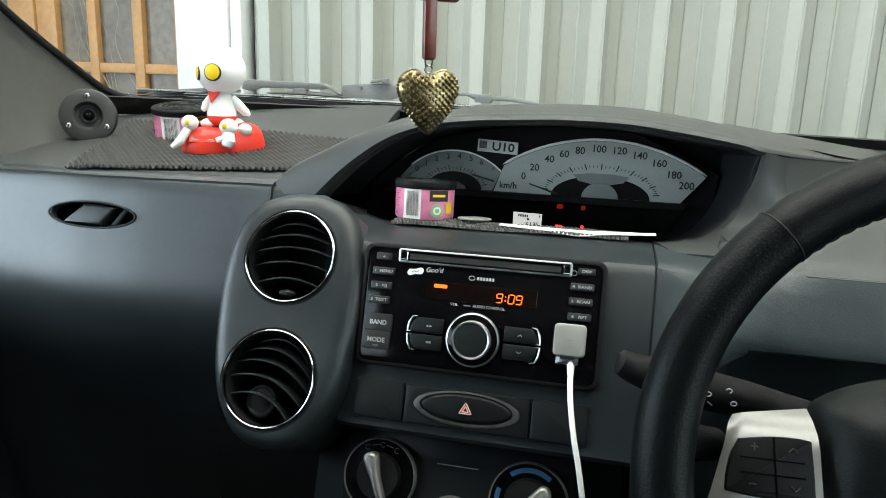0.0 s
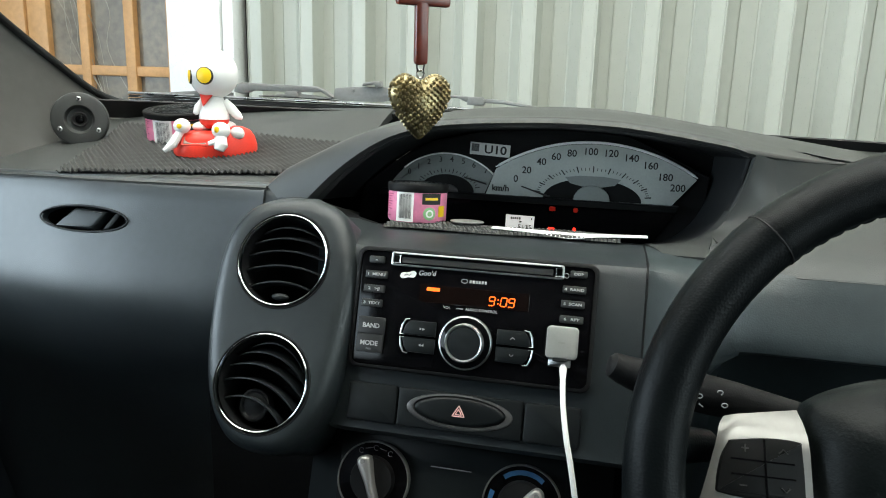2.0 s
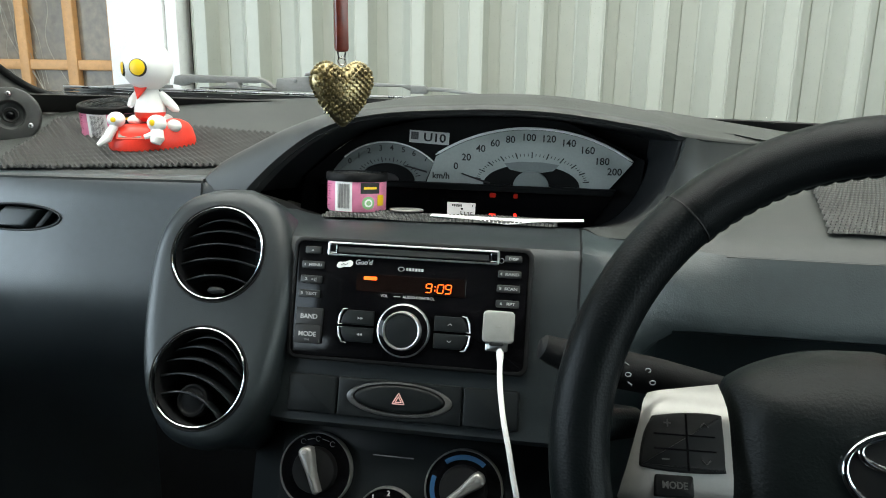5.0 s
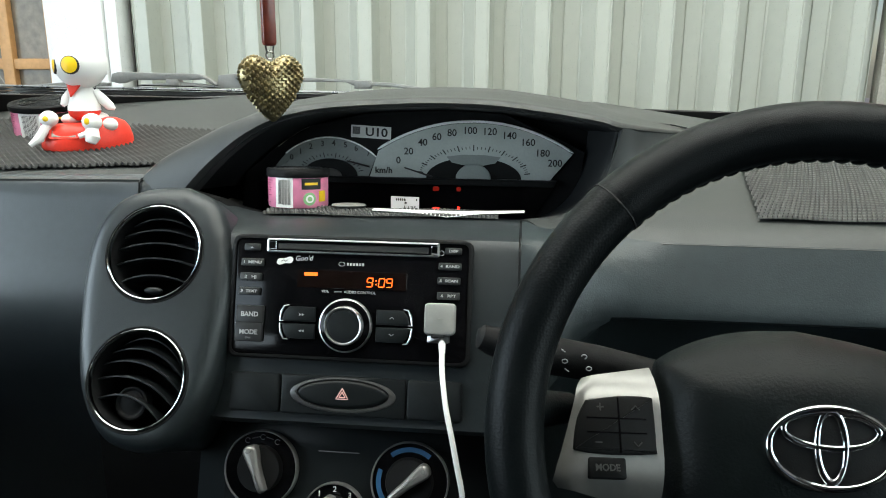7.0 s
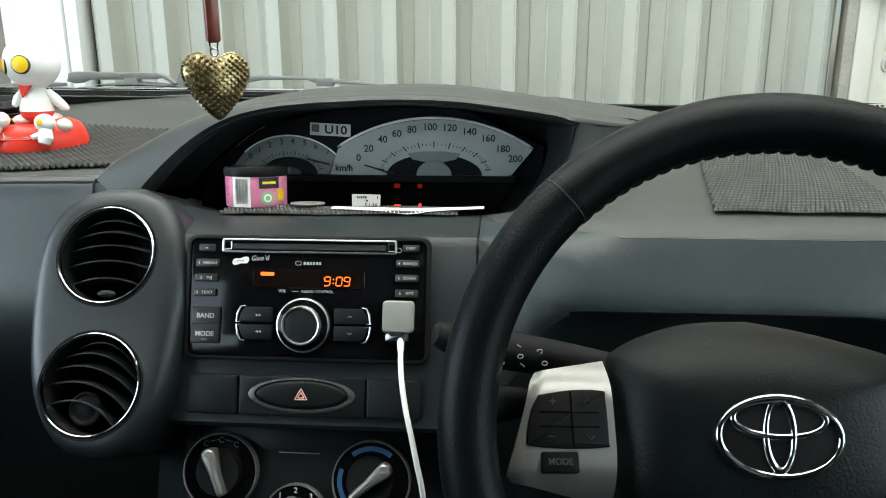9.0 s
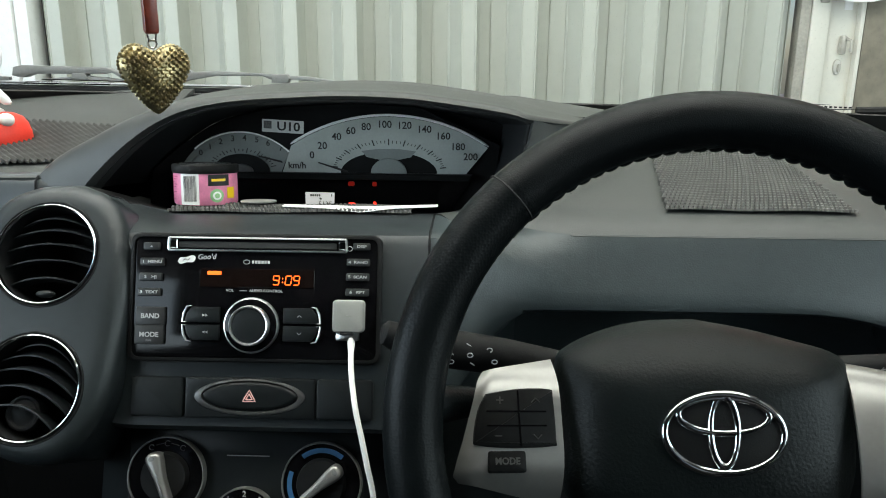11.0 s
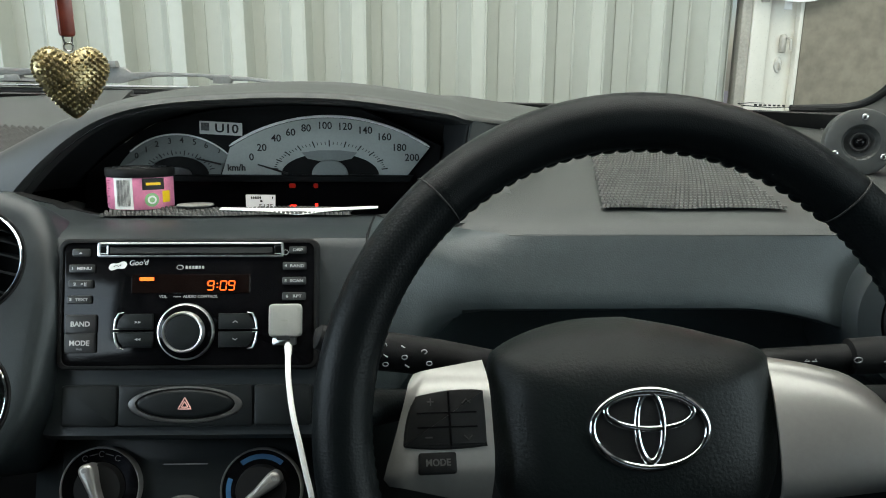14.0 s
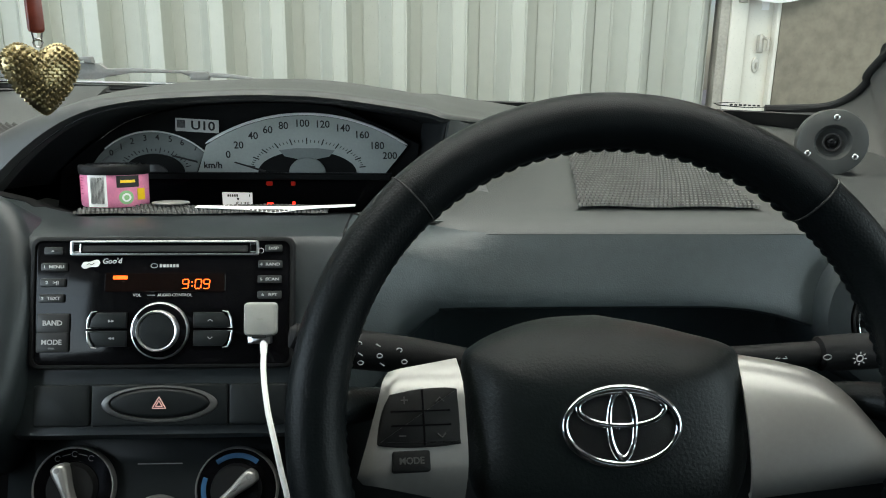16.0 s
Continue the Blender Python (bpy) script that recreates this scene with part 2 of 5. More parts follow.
def oval(a, b, cx=0.0, cy=0.0, n=32, start=0.0, end=360.0):
    k = n if end - start >= 360 else n + 1
    return [(cx + a * math.cos(radians(start + (end - start) * i / n)), cy + b * math.sin(radians(start + (end - start) * i / n))) for i in range(k)]


def lathe(profile, n=40):
    """Profile of (radius, height) turned about Z."""
    rows = [[(r * math.cos(2 * math.pi * i / n), r * math.sin(2 * math.pi * i / n), h) for i in range(n)] for r, h in profile]
    bm = loft(rows, True)
    bmesh.ops.remove_doubles(bm, verts=bm.verts, dist=1e-6)
    return bm


def tube(points, radius, seg=10, closed=False, flat=1.0):
    """A round section swept along points; radius may be a list."""
    pts = [Vector(p) for p in points]
    n = len(pts)
    rad = radius if isinstance(radius, (list, tuple)) else [radius] * n
    rows, ref = [], None
    for i, p in enumerate(pts):
        a = pts[i - 1] if (i or closed) else p
        b = pts[(i + 1) % n] if (i < n - 1 or closed) else p
        t = (b - a).normalized()
        if ref is None:
            ref = Vector((0, 0, 1)) if abs(t.z) < 0.9 else Vector((1, 0, 0))
        u = t.cross(ref).normalized()
        ref = u.cross(t).normalized()
        rows.append([p + rad[i] * (u * math.cos(2 * math.pi * k / seg) + ref * flat * math.sin(2 * math.pi * k / seg)) for k in range(seg)])
    if closed:
        rows.append(rows[0])
        bm = loft(rows, True)
        bmesh.ops.remove_doubles(bm, verts=bm.verts, dist=1e-6)
        return bm
    return loft(rows, True, True)


def ball(a, b, c, at=(0, 0, 0), m=None, seg=24):
    bm = bmesh.new()
    bmesh.ops.create_uvsphere(bm, u_segments=seg, v_segments=seg // 2, radius=1.0)
    bmesh.ops.transform(bm, matrix=Matrix.Translation(at) @ (m or Matrix()) @ Matrix.Diagonal((a, b, c, 1)), verts=bm.verts)
    return bm


def box(w, d, h, bevel=0.0, at=(0, 0, 0)):
    bm = bmesh.new()
    bmesh.ops.create_cube(bm, size=1.0)
    bmesh.ops.transform(bm, matrix=Matrix.Diagonal((w, d, h, 1)), verts=bm.verts)
    if bevel:
        bmesh.ops.bevel(bm, geom=bm.edges[:], offset=bevel, segments=2, affect="EDGES", profile=0.5)
    bmesh.ops.transform(bm, matrix=Matrix.Translation(at), verts=bm.verts)
    return bm


def moved(bm, m):
    bmesh.ops.transform(bm, matrix=m, verts=bm.verts)
    return bm


def merged(pieces):
    """One bmesh out of (bmesh, material index) pairs."""
    out = bmesh.new()
    for bm, index in pieces:
        for f in bm.faces:
            f.material_index = index
        me = bpy.data.meshes.new("piece")
        bm.to_mesh(me)
        bm.free()
        out.from_mesh(me)
        bpy.data.meshes.remove(me)
    return out


def carved(bm, cutters):
    """bm with the cutters taken out of it."""
    def made(b):
        me = bpy.data.meshes.new("shape")
        bmesh.ops.recalc_face_normals(b, faces=b.faces)
        b.to_mesh(me)
        b.free()
        return new("shape", me)
    ob, tools = made(bm), [made(c) for c in cutters]
    for t in tools:
        mod = ob.modifiers.new("cut", "BOOLEAN")
        mod.object, mod.operation, mod.solver = t, "DIFFERENCE", "EXACT"
    bpy.context.view_layer.update()
    me = bpy.data.meshes.new_from_object(ob.evaluated_get(bpy.context.evaluated_depsgraph_get()))
    out = bmesh.new()
    out.from_mesh(me)
    for t in (ob, *tools):
        data = t.data
        bpy.data.objects.remove(t)
        bpy.data.meshes.remove(data)
    bpy.data.meshes.remove(me)
    return out


def lettering(name, body, size, m, mat, parent, depth=0.0002, stretch=1.0, shear=0.0, bold=0.02):
    """Words as a mesh, centred on m, lying in its XY plane."""
    cu = bpy.data.curves.new(name, "FONT")
    cu.body, cu.size, cu.extrude, cu.align_x, cu.align_y, cu.shear = body, size, depth, "CENTER", "CENTER", shear
    cu.resolution_u, cu.offset = 3, bold * size
    ob = new(name, cu)
    bpy.context.view_layer.update()
    me = bpy.data.meshes.new_from_object(ob.evaluated_get(bpy.context.evaluated_depsgraph_get()))
    bpy.data.objects.remove(ob)
    bpy.data.curves.remove(cu)
    me.materials.clear()
    me.materials.append(mat)
    out = new(name, me)
    out.parent = parent
    out.matrix_basis = m @ Matrix.Diagonal((stretch, 1, 1, 1))
    return out


def curve_at(table, x):
    """Smooth value between the (x, value) rows of a table."""
    if x <= table[0][0]:
        return table[0][1]
    for (a, u), (b, v) in zip(table, table[1:]):
        if x <= b:
            k = (x - a) / (b - a)
            return u + (v - u) * k
    return table[-1][1]


def steps(a, b, n):
    return [a + (b - a) * i / n for i in range(n + 1)]


def smooth_line(pts, n):
    """Points along a Catmull-Rom curve through pts."""
    P = [Vector(p) for p in pts]
    P = [2 * P[0] - P[1]] + P + [2 * P[-1] - P[-2]]
    out = []
    for i in range(1, len(P) - 2):
        for k in range(n):
            t = k / n
            a, b, c, d = P[i - 1:i + 3]
            out.append(0.5 * ((2 * b) + (c - a) * t + (2 * a - 5 * b + 4 * c - d) * t * t + (3 * b - 3 * c + d - a) * t ** 3))
    return out + [P[-2]]


# ---- the garage ----
WALL = 1.51
RIB, RIB0 = 0.160, -0.199
ground = solo("ground", box(60, 60, 0.1, at=(0, 0, -0.05)), FLOOR, "grey concrete garage floor", "floor", kind="structure")


def rib_line(x0, x1):
    """Plan of the sheet: flat pans with a bead along their middle, deep ribs with a folded edge between them."""
    k, out = math.floor((x0 - RIB0) / RIB) - 1, []
    while RIB0 + k * RIB < x1 + RIB:
        a = RIB0 + k * RIB
        out += [(a, 0), (a + 0.0015, -0.004), (a + 0.006, -0.006), (a + 0.036, -0.056), (a + 0.0375, -0.0605), (a + 0.0395, -0.0605), (a + 0.041, -0.0585), (a + 0.0735, -0.0605), (a + 0.075, -0.0650), (a + 0.0785, -0.0650), (a + 0.080, -0.061),
                (a + 0.0865, -0.003), (a + 0.088, 0), (a + 0.1165, 0), (a + 0.1173, -0.0045), (a + 0.1195, -0.0045), (a + 0.1203, 0)]
        k += 1
    return [(x, d) for x, d in out if x0 <= x <= x1]


line = rib_line(-1.004, 1.058)
corrugated = sheet([[(x, WALL + d, z) for x, d in line] for z in (0.0, 0.9, 1.8, 2.9)], 0.002, (0, -1, 0))
solo("wall_front", corrugated, SHEET, "pale grey-green painted corrugated steel garage wall", "wall", kind="structure", smooth=False)
solo("wall_backing", box(2.06, 0.06, 2.9, at=(0.025, WALL + 0.06, 1.45)), PLASTER, "white wall behind the steel sheet", "wall", kind="structure")
post = thing("wall_post", pose(-1.115, WALL, 0), "white painted pillar beside the corrugated wall", "pillar", kind="structure")
part("pillar_face", box(0.175, 0.10, 2.9, 0.003, (-0.0225, -0.02, 1.45)), PLASTER, post)
part("edge_strip", box(0.036, 0.08, 2.9, 0.003, (0.0875, -0.024, 1.45)), PLASTER, post)

window = thing("window_1", pose(-1.225, WALL, 0), "orange varnished wooden lattice window with dusty panes", "window", kind="structure")
for x, w in ((-0.0175, 0.034), (-0.165, 0.036), (-0.329, 0.033), (-0.4975, 0.073), (-0.586, 0.098), (-0.75, 0.05)):
    part("mullion", box(w, 0.032 if w < 0.09 else 0.046, 1.6, 0.004, (x, -0.006, 1.25)), WOOD, window)
for z in (0.62, 1.149, 1.55, 1.95):
    part("rail", box(0.77, 0.026, 0.031, 0.004, (-0.389, -0.004, z)), WOOD, window)
for x0, x1 in ((-0.147, -0.0345), (-0.3125, -0.183), (-0.461, -0.3455), (-0.725, -0.635)):
    for z0, z1 in ((0.637, 1.1335), (1.1645, 1.533), (1.567, 1.933)):
        part("pane", box(x1 - x0, 0.006, z1 - z0, at=((x0 + x1) / 2, 0.004, (z0 + z1) / 2)), DARKGLASS, window)
webs = thing("cobweb", pose(-1.225, WALL - 0.012, 0), "pale dusty strands hanging across the window panes", "cobweb")
rng = random.Random(5)
for k in range(9):
    x0, z0 = -0.44 + 0.035 * (k % 5), 1.50 - 0.05 * (k % 3)
    bend = rng.uniform(-0.03, 0.05)
    part("strand", tube(smooth_line([(x0, 0, z0), (x0 + 0.02 + bend, -0.002, z0 - 0.12), (x0 + 0.05, 0, z0 - 0.24), (x0 + 0.10 + bend, 0.002, z0 - 0.38 - 0.01 * k)], 5), rng.uniform(0.0004, 0.0014), 5), DUST, webs)
solo("wall_left_of_window", box(2.4, 0.12, 2.9, at=(-3.205, WALL + 0.03, 1.45)), PLASTER, "white plastered wall", "wall", kind="structure")
solo("wall_below_window", box(0.80, 0.12, 0.6, at=(-1.605, WALL + 0.04, 0.3)), PLASTER, "white plastered wall below the window", "wall", kind="structure")
solo("wall_above_window", box(0.80, 0.12, 0.93, at=(-1.605, WALL + 0.04, 2.435)), PLASTER, "white plastered wall above the window", "wall", kind="structure")
# solid block; the gloom of the room is put into its dark colour
solo("dark_room_block", box(0.82, 0.5, 1.4, at=(-1.61, WALL + 0.36, 1.25)), material("painted_room_gloom", (0.05, 0.045, 0.04), 0.9), "solid box coloured dark for the dim room behind the window", "room", kind="structure")

solo("door_frame", box(0.028, 0.045, 2.9, 0.003, (1.073, WALL - 0.0075, 1.45)), FRAMEP, "grey-brown door frame post", "frame", kind="structure")
door = thing("door_1", pose(1.156, WALL, 0), "cream painted metal door with a steel latch", "door", kind="structure")
part("door_leaf", box(0.136, 0.04, 2.5, 0.003, (0, 0, 1.25)), DOORPAINT, door)
part("stile", box(0.048, 0.016, 2.5, 0.003, (-0.044, -0.026, 1.25)), DOORPAINT, door)
part("stile", box(0.012, 0.026, 2.5, 0.003, (0.062, -0.030, 1.25)), DOORPAINT, door)
part("hinge", box(0.022, 0.012, 0.022, 0.003, (-0.040, -0.038, 1.318)), FRAMEP, door, "dull brown hinge knuckle")
part("handle", merged([(box(0.016, 0.02, 0.050, 0.006, (0.024, -0.03, 1.200)), 0), (tube([(0.029, -0.035, 1.217), (0.033, -0.058, 1.210), (0.033, -0.060, 1.182)], 0.004), 0)]), LATCH, door, "steel door latch")
part("lock", merged([(prism(oval(0.0105, 0.021), 0, 0.006, 0.002), 0), (box(0.007, 0.020, 0.011, 0.002, (0.003, -0.003, 0.008)), 0)]), LATCH, door, "worn lock plate").matrix_basis = face(0.020, -0.020, 1.143)
part("note", box(0.020, 0.004, 0.024, at=(0.031, -0.022, 1.302)), PAPER, door, "white notice")
sign = thing("sign", face(1.196, WALL - 0.062, 1.550), "round pale red sign with a white rim on the door", "sign")
part("disc", prism(oval(0.236, 0.236, n=48), 0, 0.004), material("faded_red_sign", (0.62, 0.22, 0.22), 0.5), sign)
part("rim", carved(prism(oval(0.244, 0.244, n=48), 0, 0.005), [prism(oval(0.238, 0.238, n=48), -0.01, 0.02)]), PAPER, sign, "white rim")
solo("wall_concrete", box(2.6, 0.14, 2.9, at=(2.526, WALL + 0.03, 1.45)), CONCRETE, "bare grey-brown cement wall beside the door", "wall", kind="structure")
solo("wall_right", box(0.14, 4.0, 2.9, at=(3.3, 0.3, 1.45)), CONCRETE, "bare cement side wall of the garage", "wall", kind="structure")
solo("ceiling", box(8.4, 7.2, 0.08, at=(-0.4, -1.9, 2.95)), PLASTER, "pale garage ceiling", "ceiling", kind="structure")

# ---- the car's shell ----
GLASS_BASE = [(-0.80, 0.30), (-0.70, 0.375), (-0.6, 0.42), (-0.4, 0.465), (0.0, 0.49), (0.4, 0.465), (0.65, 0.40), (0.76, 0.345), (0.85, 0.29)]


def base_y(x):
    return curve_at(GLASS_BASE, x)


def base_z(x):
    return 1.104 - 0.013 * (x + 0.42) / 0.8


XS = steps(-0.80, 0.85, 44)
shell = thing("car_shell", pose(0, 0, 0), "dark car cabin with grey pillars and headliner", "car")
rows = []
for k in steps(0, 1, 8):
    rows.append([(x, base_y(x) + 0.02 - 0.80 * k - 0.06 * k * k, base_z(x) + 0.005 + 0.47 * k - 0.03 * k * k) for x in XS])
pane = part("windscreen", sheet(rows, 0.004), CLEAR, shell, "clear windscreen")
pane.visible_shadow = False
# black ceramic band along the foot of the glass
part("glass_border", sheet([[(x, base_y(x) + 0.022 - 0.02 * k, base_z(x) - 0.026 + 0.027 * k) for x in XS] for k in (0, 0.5, 1)], 0.003), RUBBER, shell, "black band along the glass")
part("headliner", sheet([[(x, y, 1.53 - 0.06 * (x / 0.8) ** 2) for x in steps(-0.75, 0.8, 8)] for y in steps(-2.0, -0.36, 6)], 0.02), FABRIC, shell)
for sx, ox in ((-1, -0.795), (1, 0.845)):
    part("door_panel", box(0.05, 2.6, 0.70, 0.02, (ox, -0.70, 0.56)), PANEL, shell)
    part("sill_cap", box(0.07, 2.3, 0.05, 0.02, (ox - sx * 0.01, -0.85, 0.905)), PANEL, shell)
    # unseen box added outside the pillar to keep side light off the pad
    part("side_light_blocker", box(0.03, 0.34, 0.26, 0.01, (ox, 0.24, 1.05)), BLACK, shell)
    part("rear_pillar", box(0.06, 0.14, 0.5, 0.02, (ox, -1.0, 1.25)), PILLAR, shell)
part("floor_pan", box(1.6, 3.0, 0.04, at=(0.02, -0.8, 0.27)), BLACK, shell)
part("firewall", box(1.6, 0.04, 0.74, at=(0.02, 0.46, 0.66)), BLACK, shell)
part("rear_bulkhead", box(1.6, 0.05, 0.75, at=(0.02, -2.05, 0.62)), BLACK, shell)
# opaque unseen sheets added to keep rear light out of the cabin
LIGHT_BLOCK = material("opaque_light_block", (0.008, 0.009, 0.009), 0.08, vary=0, spec=0.5)
part("rear_light_block", box(1.5, 0.02, 0.52, 0.004, (0.02, -2.04, 1.245)), LIGHT_BLOCK, shell, "opaque dark sheet added to block light from behind")
for x in (-0.80, 0.85):
    part("rear_side_light_block", box(0.012, 0.98, 0.56, 0.003, (x, -1.53, 1.21)), LIGHT_BLOCK, shell, "opaque dark sheet added to block light from the rear side")
part("bonnet", sheet([[(x, y, 1.055 - 0.12 * (y - 0.5) - 0.03 * x * x) for x in steps(-0.78, 0.82, 8)] for y in steps(0.52, 1.30, 6)], 0.01), CARPAINT, shell)


def seat(x):
    s = part("front_seat", box(0.42, 0.42, 0.12, 0.01, (0, 0.08, 0.05)), BLACK, shell, "dark fabric front seat")
    s.matrix_basis = pose(x, -1.0, 0.29)
    part("cushion", box(0.5, 0.5, 0.16, 0.05, (0, 0.1, 0.18)), SEAT, s)
    part("backrest", moved(box(0.48, 0.13, 0.62, 0.05, (0, 0, 0.31)), pose(0, -0.16, 0.2, 18)), SEAT, s)
    part("headrest", box(0.26, 0.09, 0.17, 0.04, (0, -0.42, 0.92)), SEAT, s)


seat(-0.38)
seat(0.32)

# ---- windscreen pillars ----
EDGE_L = [(-0.615, 0.458, 1.094), (-0.638, 0.445, 1.098), (-0.662, 0.43, 1.103), (-0.683, 0.40, 1.119), (-0.697, 0.35, 1.155), (-0.711, 0.27, 1.212), (-0.715, 0.05, 1.355), (-0.69, -0.30, 1.53)]
FOOT_L = [(-0.610, 0.452, 1.089), (-0.634, 0.44, 1.090), (-0.640, 0.41, 1.066), (-0.640, 0.36, 1.051), (-0.650, 0.27, 1.028), (-0.665, 0.14, 1.020), (-0.735, 0.03, 1.27), (-0.715, -0.30, 1.47)]
EDGE_R = [(0.70, 0.432, 1.086), (0.73, 0.425, 1.087), (0.77, 0.405, 1.091), (0.785, 0.38, 1.103), (0.786, 0.345, 1.125), (0.779, 0.31, 1.156), (0.775, 0.05, 1.33), (0.745, -0.30, 1.52)]
FOOT_R = [(0.695, 0.426, 1.081), (0.722, 0.42, 1.082), (0.715, 0.39, 1.070), (0.715, 0.34, 1.050), (0.725, 0.27, 1.022), (0.745, 0.18, 1.012), (0.795, 0.03, 1.24), (0.77, -0.30, 1.46)]
for side, edge, foot in ((-1, EDGE_L, FOOT_L), (1, EDGE_R, FOOT_R)):
    rows = []
    inner = smooth_line(edge, 6)
    for p, q in zip(inner, smooth_line(foot, 6)):
        rows.append([p + Vector((side * 0.004, 0.014, -0.004))] + [p.lerp(q, k) + Vector((side * 0.012, 0.004, 0.0)) * math.sin(math.pi * k) for k in steps(0, 1, 8)])
    solo("pillar_trim", sheet(rows, 0.006, (-side, -1, 0.3)), PILLAR, "grey plastic trim over the windscreen pillar", "pillar", kind="structure")
    solo("window_seal", tube([p + Vector((-side * 0.002, 0.004, 0.002)) for p in inner], 0.0055), RUBBER, "black rubber seal along the windscreen pillar", "seal", kind="structure")
# ---- dashboard ----
dash = thing("dashboard", pose(0, 0, 0), "dark grey grained plastic car dashboard", "dashboard", kind="structure")
PAD_L = [(0.13, 1.024), (0.155, 1.031), (0.20, 1.038), (0.30, 1.053), (0.40, 1.078), (0.46, 1.0965), (0.49, 1.1035)]
PAD_R = [(0.052, 0.999), (0.062, 1.007), (0.085, 1.015), (0.15, 1.029), (0.25, 1.049), (0.35, 1.066), (0.49, 1.080)]


def pad_left(x, y):
    rise = 0.034 * max(-0.12, min(0.12, x + 0.39)) * max(0.0, min(1.0, (y - 0.38) / 0.08))
    return curve_at(PAD_L, y) + rise - 0.02 * max(0, -x - 0.55)


def pad_right(x, y):
    return curve_at(PAD_R, y) - 0.05 * max(0, x - 0.62)


def front_left(x):
    return curve_at([(-0.80, 0.165), (-0.70, 0.146), (-0.60, 0.136), (-0.50, 0.132), (-0.42, 0.136), (-0.34, 0.144), (-0.28, 0.150)], x)


def on_left_pad(x, y):
    f = front_left(x)
    return pad_left(x, y + (0.150 - f) * (1 - (y - f) / (base_y(x) + 0.015 - f)))


rows = []
for x in steps(-0.80, -0.222, 24):
    f = front_left(x)
    rows.append([(x, y, pad_left(x, y + (0.150 - f) * (1 - i / 16))) for i, y in enumerate(steps(f, base_y(x) + 0.015, 16))])
part("passenger_top_pad", sheet(rows, 0.012), DASH, dash)
rows = []
for x in [0.200, 0.213] + steps(0.226, 0.86, 30):
    k = max(0.0, min(1.0, (0.275 - x) / 0.132))
    k, end = k * k * (3 - 2 * k), base_y(x) + 0.015
    row = [(x, y + 0.054 * k * (end - y) / (end - 0.052), pad_right(x, y)) for y in [0.052, 0.056, 0.062, 0.072, 0.085] + steps(0.10, end, 14)]
    # beside the gauges only the front lip of the pad goes on
    rows.append(row if x > 0.22 else [p if p[1] < 0.108 else (x, 0.108, 1.006) for p in row])
part("driver_top_pad", sheet(rows, 0.012), DASH, dash)

# passenger front, rolling under
PASS = [(0.018, 1.0330), (0.010, 1.0322), (0.004, 1.0300), (0.0, 1.0262), (-0.003, 1.0200), (-0.006, 1.012), (-0.011, 0.995), (-0.021, 0.965), (-0.033, 0.93), (-0.039, 0.90), (-0.037, 0.87), (-0.024, 0.83), (0.0, 0.79), (0.03, 0.74), (0.06, 0.66), (0.09, 0.56), (0.12, 0.42), (0.12, 0.28)]
rows = []
for x in steps(-0.80, -0.262, 26):
    f = front_left(x)
    rows.append([(x, f + d, z - 0.02 * max(0, -x - 0.55)) for d, z in [(p.x, p.y) for p in smooth_line([(a, b) for a, b in PASS], 3)]])
pocket = moved(prism(oval(0.056, 0.0150, n=40), -0.03, 0.05), face(-0.482, 0.119, 0.985, 0.30, 2.0))
part("passenger_panel", carved(sheet(rows, 0.010), [pocket]), PANEL, dash)

# centre fascia
FASC = [(0.108, 1.0055), (0.06, 1.0085), (0.022, 1.0090), (0.010, 1.0070), (0.003, 1.000), (-0.029, 0.905), (-0.0345, 0.887), (-0.040, 0.868), (-0.0445, 0.858), (-0.040, 0.852), (-0.02, 0.850), (0.0, 0.848)]
LEFTP = [(0.151, 1.0285), (0.147, 1.025), (0.144, 1.018), (0.141, 1.01), (0.138, 1.0), (0.130, 0.95), (0.124, 0.90), (0.122, 0.87), (0.122, 0.85), (0.124, 0.84), (0.126, 0.83), (0.13, 0.82)]
rows = []
for x in steps(-0.266, -0.10, 12) + [-0.06, 0.0, 0.06, 0.141]:
    k = max(0.0, min(1.0, (-0.105 - x) / 0.15))
    k = k * k * (3 - 2 * k)
    rows.append([(x, y + k * (v - y), z + k * (w - z)) for (y, z), (v, w) in zip(FASC, LEFTP)])
part("centre_fascia", sheet(rows, 0.006), POD, dash)
CLIM = [(0.0, 0.849), (-0.016, 0.848), (-0.024, 0.842), (-0.030, 0.825), (-0.040, 0.80), (-0.055, 0.76), (-0.072, 0.70), (-0.08, 0.6), (-0.06, 0.5)]
rows = [[(x, y + (0.03 * ((abs(x + 0.01) - 0.10) / 0.03) if abs(x + 0.01) > 0.10 else 0), z) for y, z in CLIM] for x in (-0.15, -0.135, -0.125, -0.11, 0.0, 0.09, 0.105, 0.115, 0.13)]
part("climate_fascia", sheet(rows, 0.006), KEY, dash)
part("inner_wall", box(0.9, 0.02, 0.5, at=(0.1, 0.16, 0.70)), BLACK, dash)

